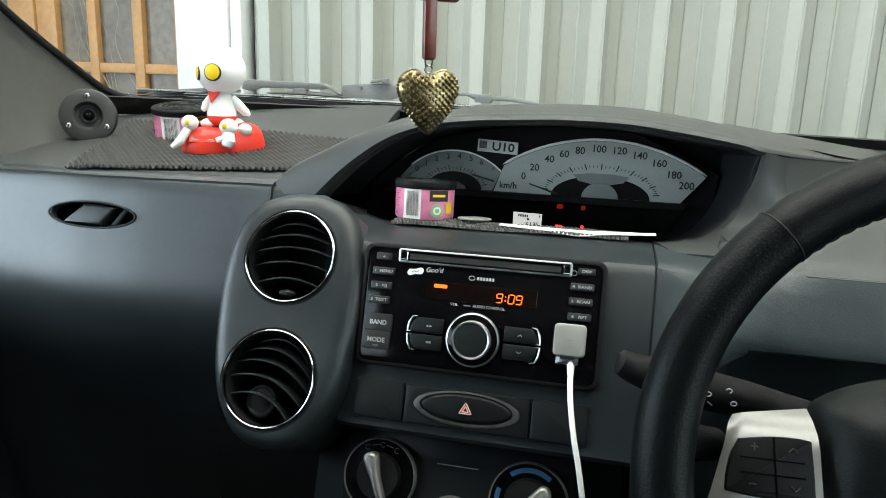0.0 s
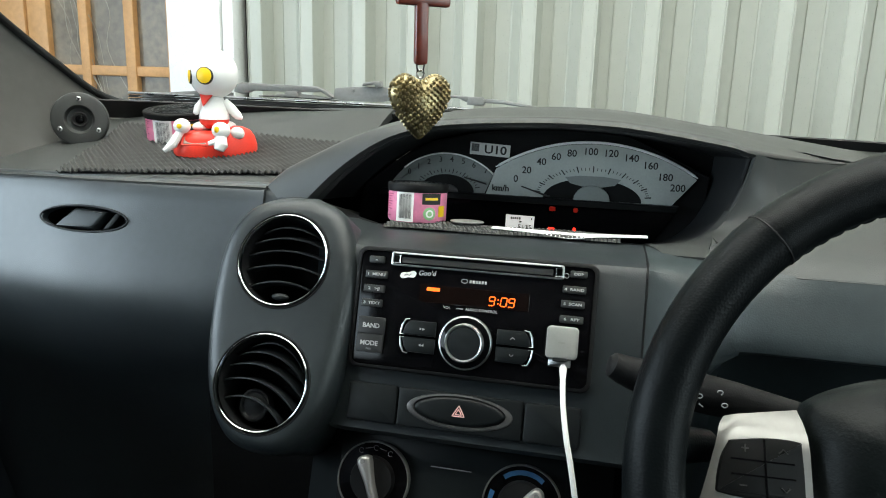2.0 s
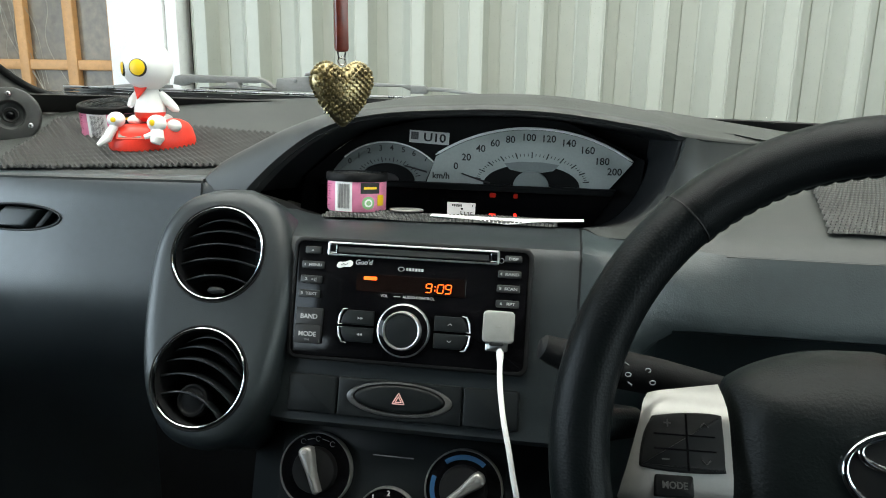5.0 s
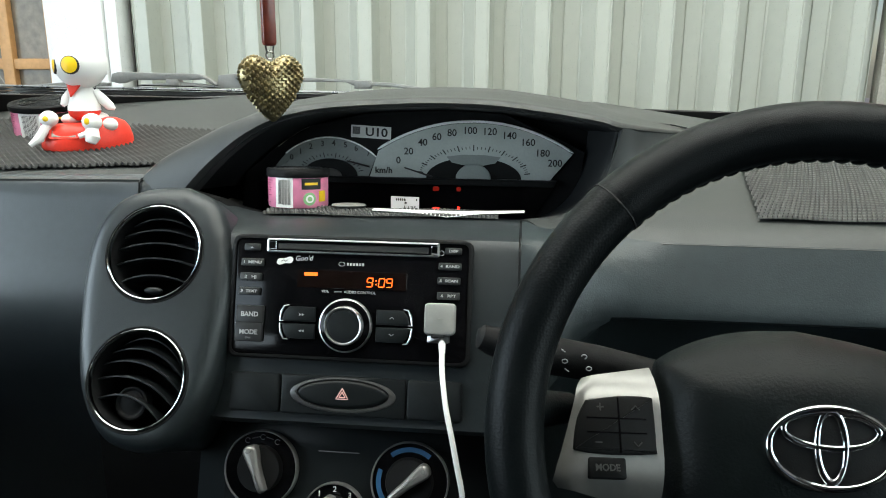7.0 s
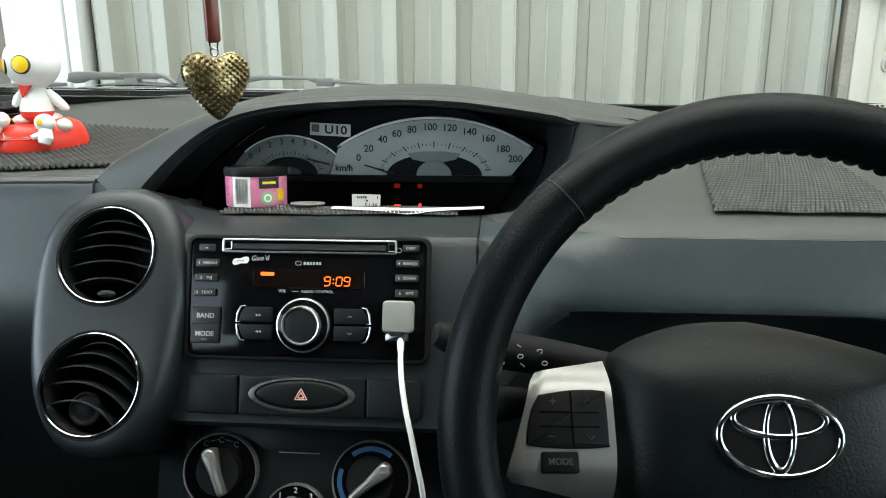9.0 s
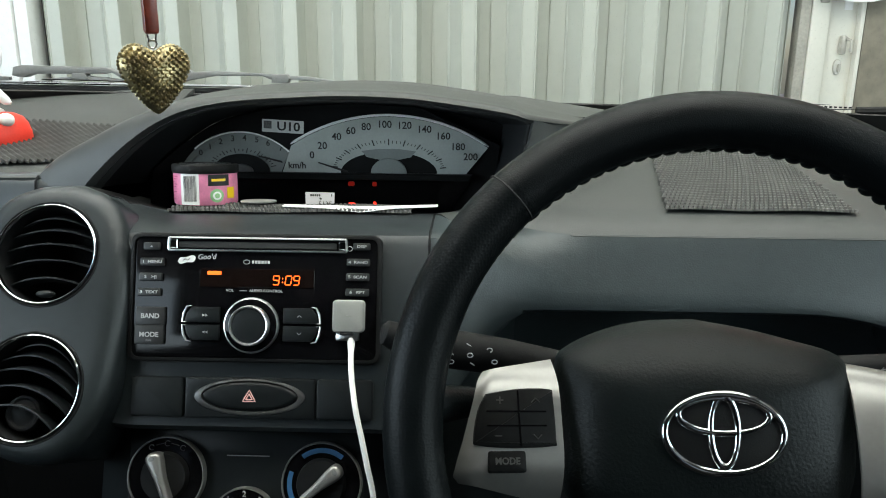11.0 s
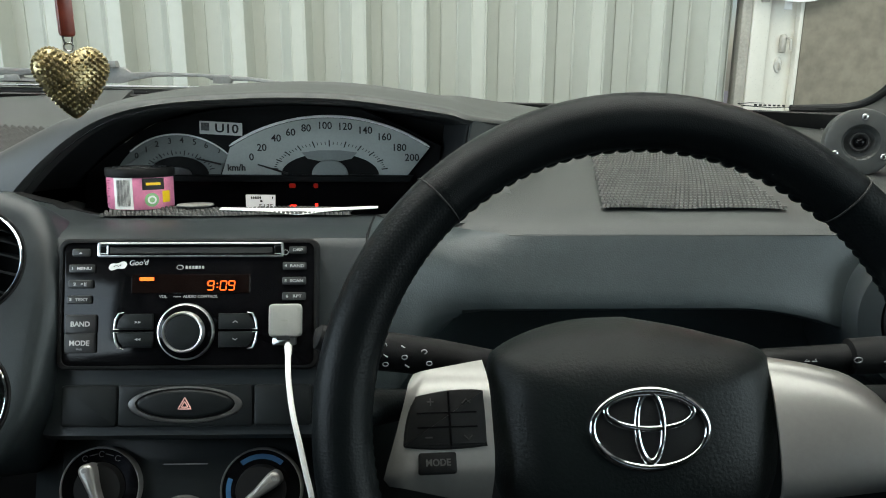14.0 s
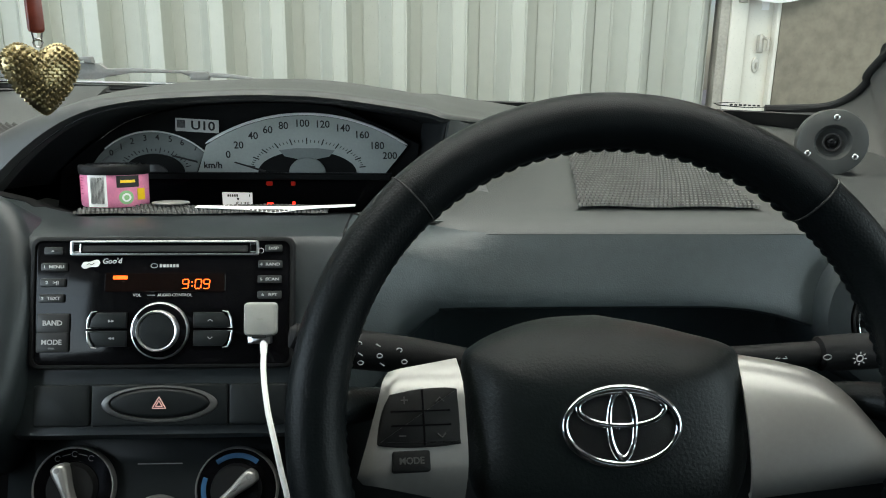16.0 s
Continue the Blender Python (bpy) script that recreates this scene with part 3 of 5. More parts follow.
# driver front: flush with the fascia beside it, set back behind the wheel
DRIV = [(0.053, 1.000), (0.0500, 0.995), (0.044, 0.982), (0.0365, 0.968), (0.0300, 0.955), (0.0255, 0.945), (0.0255, 0.939), (0.0310, 0.9355), (0.050, 0.933), (0.11, 0.93), (0.15, 0.8), (0.15, 0.6)]
JOIN = [(0.107, 1.0050), (0.06, 1.0080), (0.022, 1.0085), (0.009, 1.0060), (0.002, 0.995), (-0.006, 0.972), (-0.018, 0.938), (-0.028, 0.905), (-0.036, 0.875), (-0.03, 0.86), (0.03, 0.80), (0.08, 0.6)]
rows = []
for x in steps(0.143, 0.86, 36):
    k = max(0.0, min(1.0, (0.275 - x) / 0.132))
    k = k * k * (3 - 2 * k)
    n = max(0.0, min(1.0, (0.235 - x) / 0.092))
    n = n * n * (3 - 2 * n)
    j = max(0.0, (x - 0.46) / 0.14)
    blend = [k + (n - k) * min(1.0, i / 6) for i in range(len(DRIV))]
    rows.append([(x, y + blend[i] * (v - y), z + blend[i] * (w - z) - 0.035 * min(j, 1.0) ** 2 * (1 if i > 4 else i / 5)) for i, ((y, z), (v, w)) in enumerate(zip(DRIV, JOIN))])
part("driver_panel", sheet(rows, 0.008), FRONT, dash)
part("panel_seam", tube([(-0.267, 0.152, 1.031), (-0.267, 0.146, 1.027), (-0.267, 0.142, 1.012), (-0.267, 0.134, 0.97)], 0.0012, 6), BLACK, dash)
part("panel_seam", tube([(0.142, 0.104, 1.0052), (0.142, 0.05, 1.0080), (0.142, 0.018, 1.0085), (0.142, 0.004, 1.0), (0.142, -0.029, 0.905)], 0.0012, 6), BLACK, dash)

# instrument hood: a rounded arch over the gauges that runs back to the glass
LIP = [(-0.228, 0.140, 1.002), (-0.207, 0.136, 1.025), (-0.180, 0.134, 1.0515), (-0.151, 0.133, 1.0745), (-0.124, 0.132, 1.0905), (-0.097, 0.131, 1.1005), (-0.065, 0.130, 1.1072), (-0.030, 0.130, 1.1108), (0.0, 0.130, 1.1125), (0.05, 0.130, 1.1145), (0.11, 0.130, 1.113), (0.165, 0.131, 1.1065), (0.2145, 0.134, 1.0985), (0.236, 0.140, 1.0925), (0.30, 0.21, 1.082), (0.36, 0.28, 1.0755), (0.41, 0.345, 1.073)]
CREST = [(-0.268, 0.153, 1.0300), (-0.242, 0.152, 1.0505), (-0.205, 0.150, 1.0700), (-0.170, 0.149, 1.0875), (-0.138, 0.148, 1.0995), (-0.105, 0.147, 1.1080), (-0.069, 0.146, 1.1130), (-0.032, 0.146, 1.1165), (0.0, 0.146, 1.1180), (0.05, 0.146, 1.1200), (0.11, 0.146, 1.1185), (0.165, 0.147, 1.1120), (0.2145, 0.149, 1.1040), (0.236, 0.153, 1.0970), (0.30, 0.217, 1.085), (0.36, 0.284, 1.077), (0.41, 0.348, 1.0738)]
lip, crest = smooth_line(LIP, 5), smooth_line(CREST, 5)
rows = []
for p, c in zip(lip, crest):
    side = max(0.0, min(1.0, (-0.06 - c.x) / 0.18))
    side = side * side * (3 - 2 * side)
    far = max(0.0, min(1.0, (p.x - 0.236) / 0.17))
    keep = 1 - far
    low = curve_at(PAD_L, 0.22) - 0.004
    bulge = Vector((0, -0.0025 * keep, 0.0015 * keep))
    rows.append([
        (p.x + 0.006 * side, p.y + 0.014, p.z - 0.005),
        (p.x + 0.001 * side, p.y + 0.004, p.z - 0.002),
        tuple(p.lerp(c, 0.06) + bulge * 0.3),
        tuple(p.lerp(c, 0.30) + bulge),
        tuple(p.lerp(c, 0.60) + bulge * 1.2),
        tuple(p.lerp(c, 0.85) + bulge * 0.9),
        (c.x, c.y, c.z + 0.0006),
        (c.x - 0.006 * side, c.y + 0.008 * keep + 0.001, c.z + 0.0016 * (1 - side) * keep - 0.0003 * side),
        (c.x - 0.018 * side, c.y + 0.034 * keep + 0.003, c.z + 0.0060 * (1 - side) * keep - 0.005 * side),
        (c.x - 0.032 * side + 0.005 * far, (0.25 - 0.03 * side) * keep + (p.y + 0.02) * far, (p.z + 0.0125) * keep * (1 - side) + (c.z * 0.55 + low * 0.45) * keep * side + (p.z - 0.001) * far),
        (c.x - 0.050 * side, (0.33 - 0.06 * side) * keep + (p.y + 0.05) * far, (p.z + 0.009) * (1 - side) * keep + side * keep * (c.z * 0.2 + 1.046 * 0.8) + 1.078 * far),
        (c.x - 0.07 * side, 0.41 * keep + 0.43 * far, 1.105 * (1 - side) * keep + side * 1.070 * keep + 1.080 * far),
        (c.x - 0.08 * side, base_y(p.x) + 0.012, base_z(p.x) - 0.018),
    ])
part("instrument_hood", sheet([list(r) for r in zip(*rows)], 0.004), DASH, dash)
# the flat cheek at the driver's end of the hood
cheek = []
for p, q in zip(smooth_line([(0.246, 0.153, 1.0905), (0.30, 0.211, 1.082), (0.36, 0.281, 1.0755), (0.41, 0.346, 1.073)], 5), smooth_line([(0.246, 0.158, 1.000), (0.268, 0.158, 1.022), (0.33, 0.22, 1.042), (0.42, 0.35, 1.068)], 5)):
    cheek.append([p.lerp(q, k) for k in steps(0, 1, 5)])
part("hood_cheek", sheet(cheek, 0.003), DASH, dash)
# recess behind the hood
rows = []
arch = [p for p in lip if -0.2085 <= p.x <= 0.2365]
ring_pts = arch + [Vector((0.228, 0.143, 1.05)), Vector((0.217, 0.145, 1.006))]
for y, s, dz in ((None, 1.0, 0.0), (0.165, 0.985, -0.003), (0.20, 0.96, -0.006), (0.236, 0.93, -0.010)):
    rows.append([(0.01 + (p.x - 0.01) * s + (0.002 if p.x < 0 else -0.002), p.y + 0.006 if y is None else y, max(p.z - 0.003 + dz, 0.98) if y else p.z - 0.003) for p in ring_pts])
part("gauge_recess", sheet(rows, 0.003, (0, 0, -1)), RECESS, dash)
part("recess_back", moved(prism([(x, z) for x, y, z in rows[-1]][::-1] + [(-0.17, 0.972), (0.20, 0.972)], -0.004, 0.0), face(0, 0.237, 0)), BLACK, dash)
rows = [[(x, y + (0.016 if x < -0.15 and y < 0.12 else 0), z + 0.25 * max(0.0, -0.125 - x)) for x in steps(-0.204, 0.203, 22)] for y, z in ((0.104, 1.0045), (0.118, 1.0045), (0.135, 1.001), (0.17, 0.988), (0.205, 0.978), (0.24, 0.976))]
part("shelf", sheet(rows, 0.004), BLACK, dash)


# rounded cheek between the recess and the driver's pad
edge = smooth_line([(0.2375, 0.142, 1.0925), (0.2330, 0.145, 1.070), (0.2240, 0.146, 1.0420), (0.2105, 0.140, 1.0210), (0.185, 0.125, 1.0085), (0.145, 0.110, 1.0060)], 5)
deep = smooth_line([(0.212, 0.232, 1.082), (0.209, 0.232, 1.055), (0.201, 0.232, 1.03), (0.188, 0.232, 1.006), (0.168, 0.230, 0.988), (0.135, 0.225, 0.980)], 5)
outer = smooth_line([(0.252, 0.157, 1.0890), (0.252, 0.155, 1.062), (0.253, 0.148, 1.036), (0.247, 0.130, 1.0190), (0.215, 0.110, 1.0085), (0.15, 0.100, 1.0065)], 5)
front = smooth_line([(0.262, 0.168, 1.0860), (0.264, 0.165, 1.058), (0.276, 0.122, 1.0210), (0.276, 0.088, 1.0105), (0.250, 0.078, 1.0060), (0.16, 0.070, 1.0062)], 5)
rows = []
for e, d, o, f in zip(edge, deep, outer, front):
    rows.append([f, o, o.lerp(e, 0.5) + Vector((0, -0.001, 0.0008)), e.lerp(o, 0.15), e, e.lerp(d, 0.04) + Vector((-0.0012, 0, 0)), e.lerp(d, 0.12) + Vector((-0.002, 0, 0)), e.lerp(d, 0.4), e.lerp(d, 0.7), d])
cheek = sheet(rows, 0.002, (-0.6, -0.6, 0.5))
for f in cheek.faces:
    at = f.calc_center_median()
    f.material_index = 1 if at.y > 0.152 and at.x < 0.236 else 0
part("recess_cheek", cheek, [DASH, RECESS], dash)

# vent pod
POD_M = face(-0.172, -0.035, 0.945, 0.53)
podline = [(p.x, p.y) for p in smooth_line([(0.017, 0.113), (-0.020, 0.110), (-0.047, 0.095), (-0.062, 0.059), (-0.061, -0.006), (-0.050, -0.061), (-0.026, -0.096), (0.006, -0.106), (0.036, -0.098), (0.058, -0.061), (0.064, -0.019), (0.066, 0.028), (0.060, 0.070), (0.044, 0.100), (0.017, 0.113)], 5)][:-1]
podline = [(x * 1.04, y * (1.035 if y > 0 else 1.075)) for x, y in podline]
VENTS = ((-0.001, 0.0535), (0.0006, -0.0550))
holes = [moved(lathe([(0.0, -0.06), (0.043, -0.06), (0.043, 0.03), (0.0, 0.03)]), pose(u, v, 0)) for u, v in VENTS]
pod = part("vent_pod", carved(prism(podline, -0.11, 0.001, 0.016, 5), holes), POD, dash)
pod.matrix_basis = POD_M


def vent(u, v, bow, m, label="round black air vent with a chrome ring"):
    t = thing("air_vent", m @ pose(u + 0.0008, v, 0) @ Matrix.Scale(0.968, 4), label, "air vent", "dashboard air vents")
    part("seat_ring", lathe([(0.0430, -0.006), (0.0442, 0.0012), (0.0455, 0.0018), (0.0464, 0.0008), (0.0466, -0.006)], 56), BLACK, t, "matt black seat of the ring")
    part("chrome_ring", lathe([(0.0411, -0.006), (0.0413, 0.0014), (0.0418, 0.0026), (0.0427, 0.0031), (0.0436, 0.0025), (0.0441, 0.0012), (0.0442, -0.006)], 64), CHROME, t, "polished chrome ring")
    part("bowl", lathe([(0.0412, 0.0), (0.0405, -0.02), (0.036, -0.045), (0.0, -0.05)], 40), BLACK, t)
    for y, lean in ((0.0285, 0.007), (0.0180, 0.006), (0.0060, 0.004), (-0.0080, 0.002), (-0.0235, 0.0)):
        w = math.sqrt(0.0400 ** 2 - y * y)
        rows = []
        for c in steps(-1, 1, 16):
            rise = bow * (1 - c * c)
            yy = min(y + rise - 0.4 * bow, math.sqrt(max(0.0, 0.0402 ** 2 - (c * w) ** 2)))
            z = -0.0035 - 0.005 * c * c
            rows.append([(c * w, yy + 0.0009, z - 0.0006), (c * w, yy + 0.0004, z), (c * w, yy - 0.0007, z), (c * w, yy - 0.0010, z - 0.0008), (c * w, yy - 0.0004 + lean, z - 0.017), (c * w, yy + 0.0006 + lean, z - 0.017)])
        part("slat", loft(rows, True, True), KEY, t)
    return t


v1 = vent(*VENTS[0], 0.0065, POD_M)
part("thumb_tab", ball(0.0085, 0.0035, 0.004, (0.001, -0.0335, -0.006)), KEY, v1)
v2 = vent(*VENTS[1], 0.013, POD_M)
v2.matrix_world = v2.matrix_world @ pose(0, 0, 0, 0, 0, -17)
part("thumb_wheel", lathe([(0.0150, -0.014), (0.0150, -0.006), (0.0142, -0.0035), (0.0125, -0.003), (0.0105, -0.0045), (0.0085, -0.0045), (0.0070, -0.0035), (0.0, -0.0030)], 36), BLACK, v2).location = (-0.003, -0.0215, -0.009)
SIDE_M = face(0.628, -0.004, 0.935, 0.2, -8)
v3 = vent(0, 0, 0.0065, SIDE_M)
part("side_vent_pod", lathe([(0.0464, 0.0005), (0.055, 0.0), (0.0640, -0.003), (0.0685, -0.010), (0.0700, -0.03), (0.0700, -0.13)], 56), POD, dash).matrix_basis = SIDE_M

# passenger lid latch in its oval pocket
latch = thing("dash_latch", face(-0.482, 0.119, 0.985, 0.30, 2.0), "dark plastic flap latch in an oval pocket", "latch")
part("pocket_bowl", loft([[(x * k, y * k, h) for x, y in oval(0.063, 0.0175, n=40)] for k, h in ((1.12, -0.006), (1.10, -0.018), (0.9, -0.024), (0.3, -0.025))] , True, False), BLACK, latch)
part("pocket_rim", tube([(0.056 * math.cos(a), 0.0150 * math.sin(a), 0.0005) for a in steps(0, 2 * math.pi, 48)[:-1]], 0.0013, 6, True), KEY, latch)
part("flap", prism([(-0.038, -0.0105), (0.012, -0.0122), (0.030, 0.0095), (-0.012, 0.0122)], -0.015, 0.001, 0.004, 3), POD, latch)
part("pivot_bar", prism([(0.022, -0.011), (0.030, -0.011), (0.045, 0.008), (0.038, 0.010)], -0.016, -0.004, 0.002, 2), KEY, latch)

# ---- radio ----
RAD = face(0, -0.0015, 1.0, 0.32)
radio = thing("car_radio", RAD, "gloss black double-height car radio with orange clock", "radio")


def uv(px, py):
    """Place on the radio's front from pixels of its 470 x 230 span in the camera's view."""
    return (px - 235) / 470 * 0.205, 0.0078 - py / 230 * 0.1022


CV = -0.0433
part("frame", carved(prism(rrect(0.2075, 0.1055, 0.008, 0, CV), -0.01, 0.0035, 0.002, 3), [prism(rrect(0.2005, 0.0985, 0.006, 0, CV), -0.02, 0.02)]), BLACK, radio)
part("faceplate", prism(rrect(0.2005, 0.0985, 0.006, 0, CV), -0.02, 0.0022, 0.0008, 2), PIANO, radio)
x0, y0 = uv(68, 3.5)
x1, y1 = uv(408, 30.5)
cx, cy = (x0 + x1) / 2, (y0 + y1) / 2
part("slot_bezel", carved(prism(rrect(x1 - x0, y0 - y1, 0.002, cx, cy), 0.0, 0.0048, 0.0010, 2), [prism(rrect(x1 - x0 - 0.0034, y0 - y1 - 0.0032, 0.001, cx, cy), -0.01, 0.02)]), BRIGHT, radio, "chrome bezel round the disc slot")
part("disc_slot", prism(rrect(x1 - x0 - 0.018, 0.0052, 0.001, cx, cy - 0.0004), 0.001, 0.0030, 0.0006), RUBBER, radio)
for px in (78, 399):
    x, y = uv(px, 17)
    part("slot_cheek", prism([(x - 0.0035, y - 0.0036), (x + 0.0035, y - 0.0036), (x + 0.0035, y + 0.0036), (x - 0.0035, y + 0.0036)], 0.001, 0.0034, 0.0008), CHROME, radio)


def key(px, py, w, h, words="", size=0.0036, mat=RADIOKEY, dx=0.0, ink=WHITEINK, stretch=1.3):
    x, y = uv(px, py)
    k = part("button", prism(rrect(w / 470 * 0.205, h / 230 * 0.1022, 0.0012, x, y), 0.001, 0.0042, 0.0009, 2), mat, radio)
    if words:
        lettering("print", words, size, pose(x + dx, y, 0.0043), ink, k, stretch=stretch)
    return k


part("eject_mark", prism([(uv(38, 24)[0] - 0.0013, uv(38, 24)[1]), (uv(38, 24)[0] + 0.0013, uv(38, 24)[1]), (uv(38, 24)[0], uv(38, 24)[1] + 0.0015)], 0.004, 0.0044), WHITEINK, radio)
key(38, 22, 32, 14)
key(40, 51, 46, 15, "1  MENU", 0.0033)
key(38, 79, 44, 15, "2   >||", 0.0033)
key(36, 107, 44, 15, "3  TEXT", 0.0033)
key(40, 151, 56, 34, "BAND", 0.0056, stretch=1.0)
key(39, 185, 56, 36, "MODE", 0.0056, stretch=1.0)
x, y = uv(39, 196)
lettering("print", "PWR", 0.0022, pose(x, y, 0.0044), GREYINK, radio)
key(435, 18, 32, 13, "DISP", 0.0031)
key(429, 47, 44, 14, "4  RAND", 0.0032)
key(428, 74, 44, 14, "5  SCAN", 0.0032)
key(428, 102, 44, 14, "6   RPT", 0.0032)
x, y = uv(412, 22)
part("clock_mark", tube([(x + 0.002 * math.cos(a), y + 0.002 * math.sin(a), 0.0025) for a in steps(0, 6.283, 16)[:-1]], 0.0003, 5, True), WHITEINK, radio)
x0, y0 = uv(130, 62)
x1, y1 = uv(347, 96)
part("display_window", prism(rrect(x1 - x0, y0 - y1, 0.0012, (x0 + x1) / 2, (y0 + y1) / 2), 0.001, 0.0028, 0.0003), SMOKE, radio, "dark smoked display window")


def digit(on, cx, cy, w, h, name="digit"):
    """One seven-part figure; on: which of its bars are lit."""
    t, pieces = 0.00085, []
    for k, (x, y, a) in enumerate(((0, h / 2, 0), (w / 2, h / 4, 1), (w / 2, -h / 4, 1), (0, -h / 2, 0), (-w / 2, -h / 4, 1), (-w / 2, h / 4, 1), (0, 0, 0))):
        if on[k] == "1":
            l = (h / 2 if a else w) / 2 - 0.0002
            pts = [(-l, 0), (-l + t / 2, -t / 2), (l - t / 2, -t / 2), (l, 0), (l - t / 2, t / 2), (-l + t / 2, t / 2)]
            pieces.append((moved(prism(pts, 0.0028, 0.0031), pose(cx + x + 0.12 * y, cy + y, 0, 0, 0, 90 * a - (6 if a else 0))), 0))
    part(name, merged(pieces), ORANGE, radio, "glowing orange figure", smooth=False)


NINE, ZERO = "1111011", "1111110"
for px, on in ((276, NINE), (299, ZERO), (314, NINE)):
    x, y = uv(px - 1, 82)
    digit(on, x, y, 0.0048, 0.0072)
for dy in (-0.0016, 0.0016):
    x, y = uv(287, 82)
    part("colon_dot", prism(oval(0.0006, 0.0006, x, y + dy, 10), 0.0028, 0.0031), ORANGE, radio)
x, y = uv(158, 70)
part("display_badge", prism(rrect(0.0115, 0.0030, 0.0008, x, y), 0.0028, 0.0031), ORANGE, radio, "small glowing orange badge")
lettering("print", "VOL", 0.0034, pose(*uv(188, 102), 0.0026), WHITEINK, radio, bold=0.005)
lettering("print", "AUDIO CONTROL", 0.0033, pose(*uv(256, 102), 0.0026), WHITEINK, radio, bold=0.005)
part("print_bar", prism(rrect(0.0062, 0.0009, 0.0002, *uv(213, 102)), 0.0022, 0.0025), GREYINK, radio)
part("maker_mark", merged([(tube([(uv(218, 49)[0] + 0.0026 * math.cos(a), uv(218, 49)[1] + 0.0017 * math.sin(a), 0.0025) for a in steps(0, 6.283, 20)[:-1]], 0.0003, 5, True), 0), *[(prism(rrect(0.0019, 0.0025, 0.0004, uv(230, 49)[0] + 0.0026 * k, uv(230, 49)[1]), 0.0022, 0.0025), 0) for k in range(6)]]), WHITEINK, radio, "pale maker's mark")
# volume knob
x, y = uv(231, 165)
knob = part("volume_knob", moved(lathe([(0.0, 0.0), (0.0228, 0.0), (0.0228, 0.003), (0.0222, 0.0042), (0.0212, 0.0046)], 64), pose(x, y, 0.001)), BRIGHT, radio, "round knob with chrome rings")
part("knob_skirt", moved(lathe([(0.0214, 0.0), (0.0210, 0.0046), (0.0185, 0.0056), (0.0168, 0.006), (0.0160, 0.0062)], 64), pose(x, y, 0.0013)), PIANO, knob)
part("knob_ring", moved(lathe([(0.0148, 0.004), (0.0165, 0.006), (0.0163, 0.0105), (0.0153, 0.0118), (0.0142, 0.0115), (0.0138, 0.010)], 64), pose(x, y, 0.0013)), BRIGHT, knob)
part("knob_cap", moved(lathe([(0.0, 0.0112), (0.010, 0.0113), (0.0136, 0.0108), (0.0143, 0.0095)], 64), pose(x, y, 0.0013)), KEY, knob)
# rocker keys either side of the knob, with chrome corner trims
for sx, marks in ((-1, (">>|", "|<<")), (1, ("up", "down"))):
    kx, ky = uv(231 + sx * 93, 163)
    for sy in (1, -1):
        outline = [(-0.0145, 0.0010), (0.0145, 0.0010), (0.0145, 0.0135), (-0.0085, 0.0135), (-0.0125, 0.0085)]
        pts = [(kx - sx * a, ky + sy * b) for a, b in outline]
        area = sum(p[0] * q[1] - q[0] * p[1] for p, q in zip(pts, pts[1:] + pts[:1]))
        if area < 0:
            pts = pts[::-1]
        k = part("rocker", prism(pts, 0.001, 0.0050, 0.0012, 2), KEY, radio)
        ox = kx + (0.003 if sx < 0 else -0.001)
        if sx < 0:
            d = 0.0011
            for j, o in enumerate((-1, 1)):
                tri_pts = [(ox + o * d * 1.1 - d, ky + sy * 0.0068 - d), (ox + o * d * 1.1 + d, ky + sy * 0.0068), (ox + o * d * 1.1 - d, ky + sy * 0.0068 + d)]
                if sy < 0:
                    tri_pts = [(2 * ox - a, b) for a, b in tri_pts][::-1]
                part("mark", prism(tri_pts, 0.0048, 0.0053), WHITEINK, k)
        else:
            part("mark", tube([(ox - 0.0018, ky + sy * 0.0062, 0.0052), (ox, ky + sy * 0.0078, 0.0052), (ox + 0.0018, ky + sy * 0.0062, 0.0052)], 0.0003, 5), WHITEINK, k)
        line = [(-0.0085, 0.0145), (-0.0125, 0.0138), (-0.0150, 0.0085), (-0.0160, 0.0012), (-0.0125, 0.0012)]
        part("chrome_trim", tube([(kx - sx * a, ky + sy * b, 0.0042) for a, b in line], [0.0003, 0.0007, 0.0010, 0.0008, 0.0003], 8), BRIGHT, radio, "chrome corner trim")
# sticker with a word
tag = thing("sticker", RAD @ pose(*uv(104, 46), 0.0024, 0, 0, 6), "small white tag sticker with handwritten word on the radio", "sticker")
part("tag", prism([(p.x, p.y) for p in smooth_line([(-0.0075, -0.001), (-0.005, -0.0032), (0.0, -0.0022), (0.005, -0.0026), (0.0076, 0.0008), (0.005, 0.0032), (0.0, 0.0020), (-0.005, 0.0022), (-0.0075, -0.001)], 3)][:-1], 0.0, 0.0004), WHITEP, tag)
part("scribble", tube([(-0.003, -0.0004, 0.0006), (-0.001, 0.0006, 0.0006), (0.001, -0.0006, 0.0006), (0.003, 0.0006, 0.0006)], 0.00025, 5), INK, tag)
lettering("word", "Goo'd", 0.0060, pose(0.0168, 0.0006, 0.0004, 0, 0, -4), WHITEINK, tag, shear=0.2)

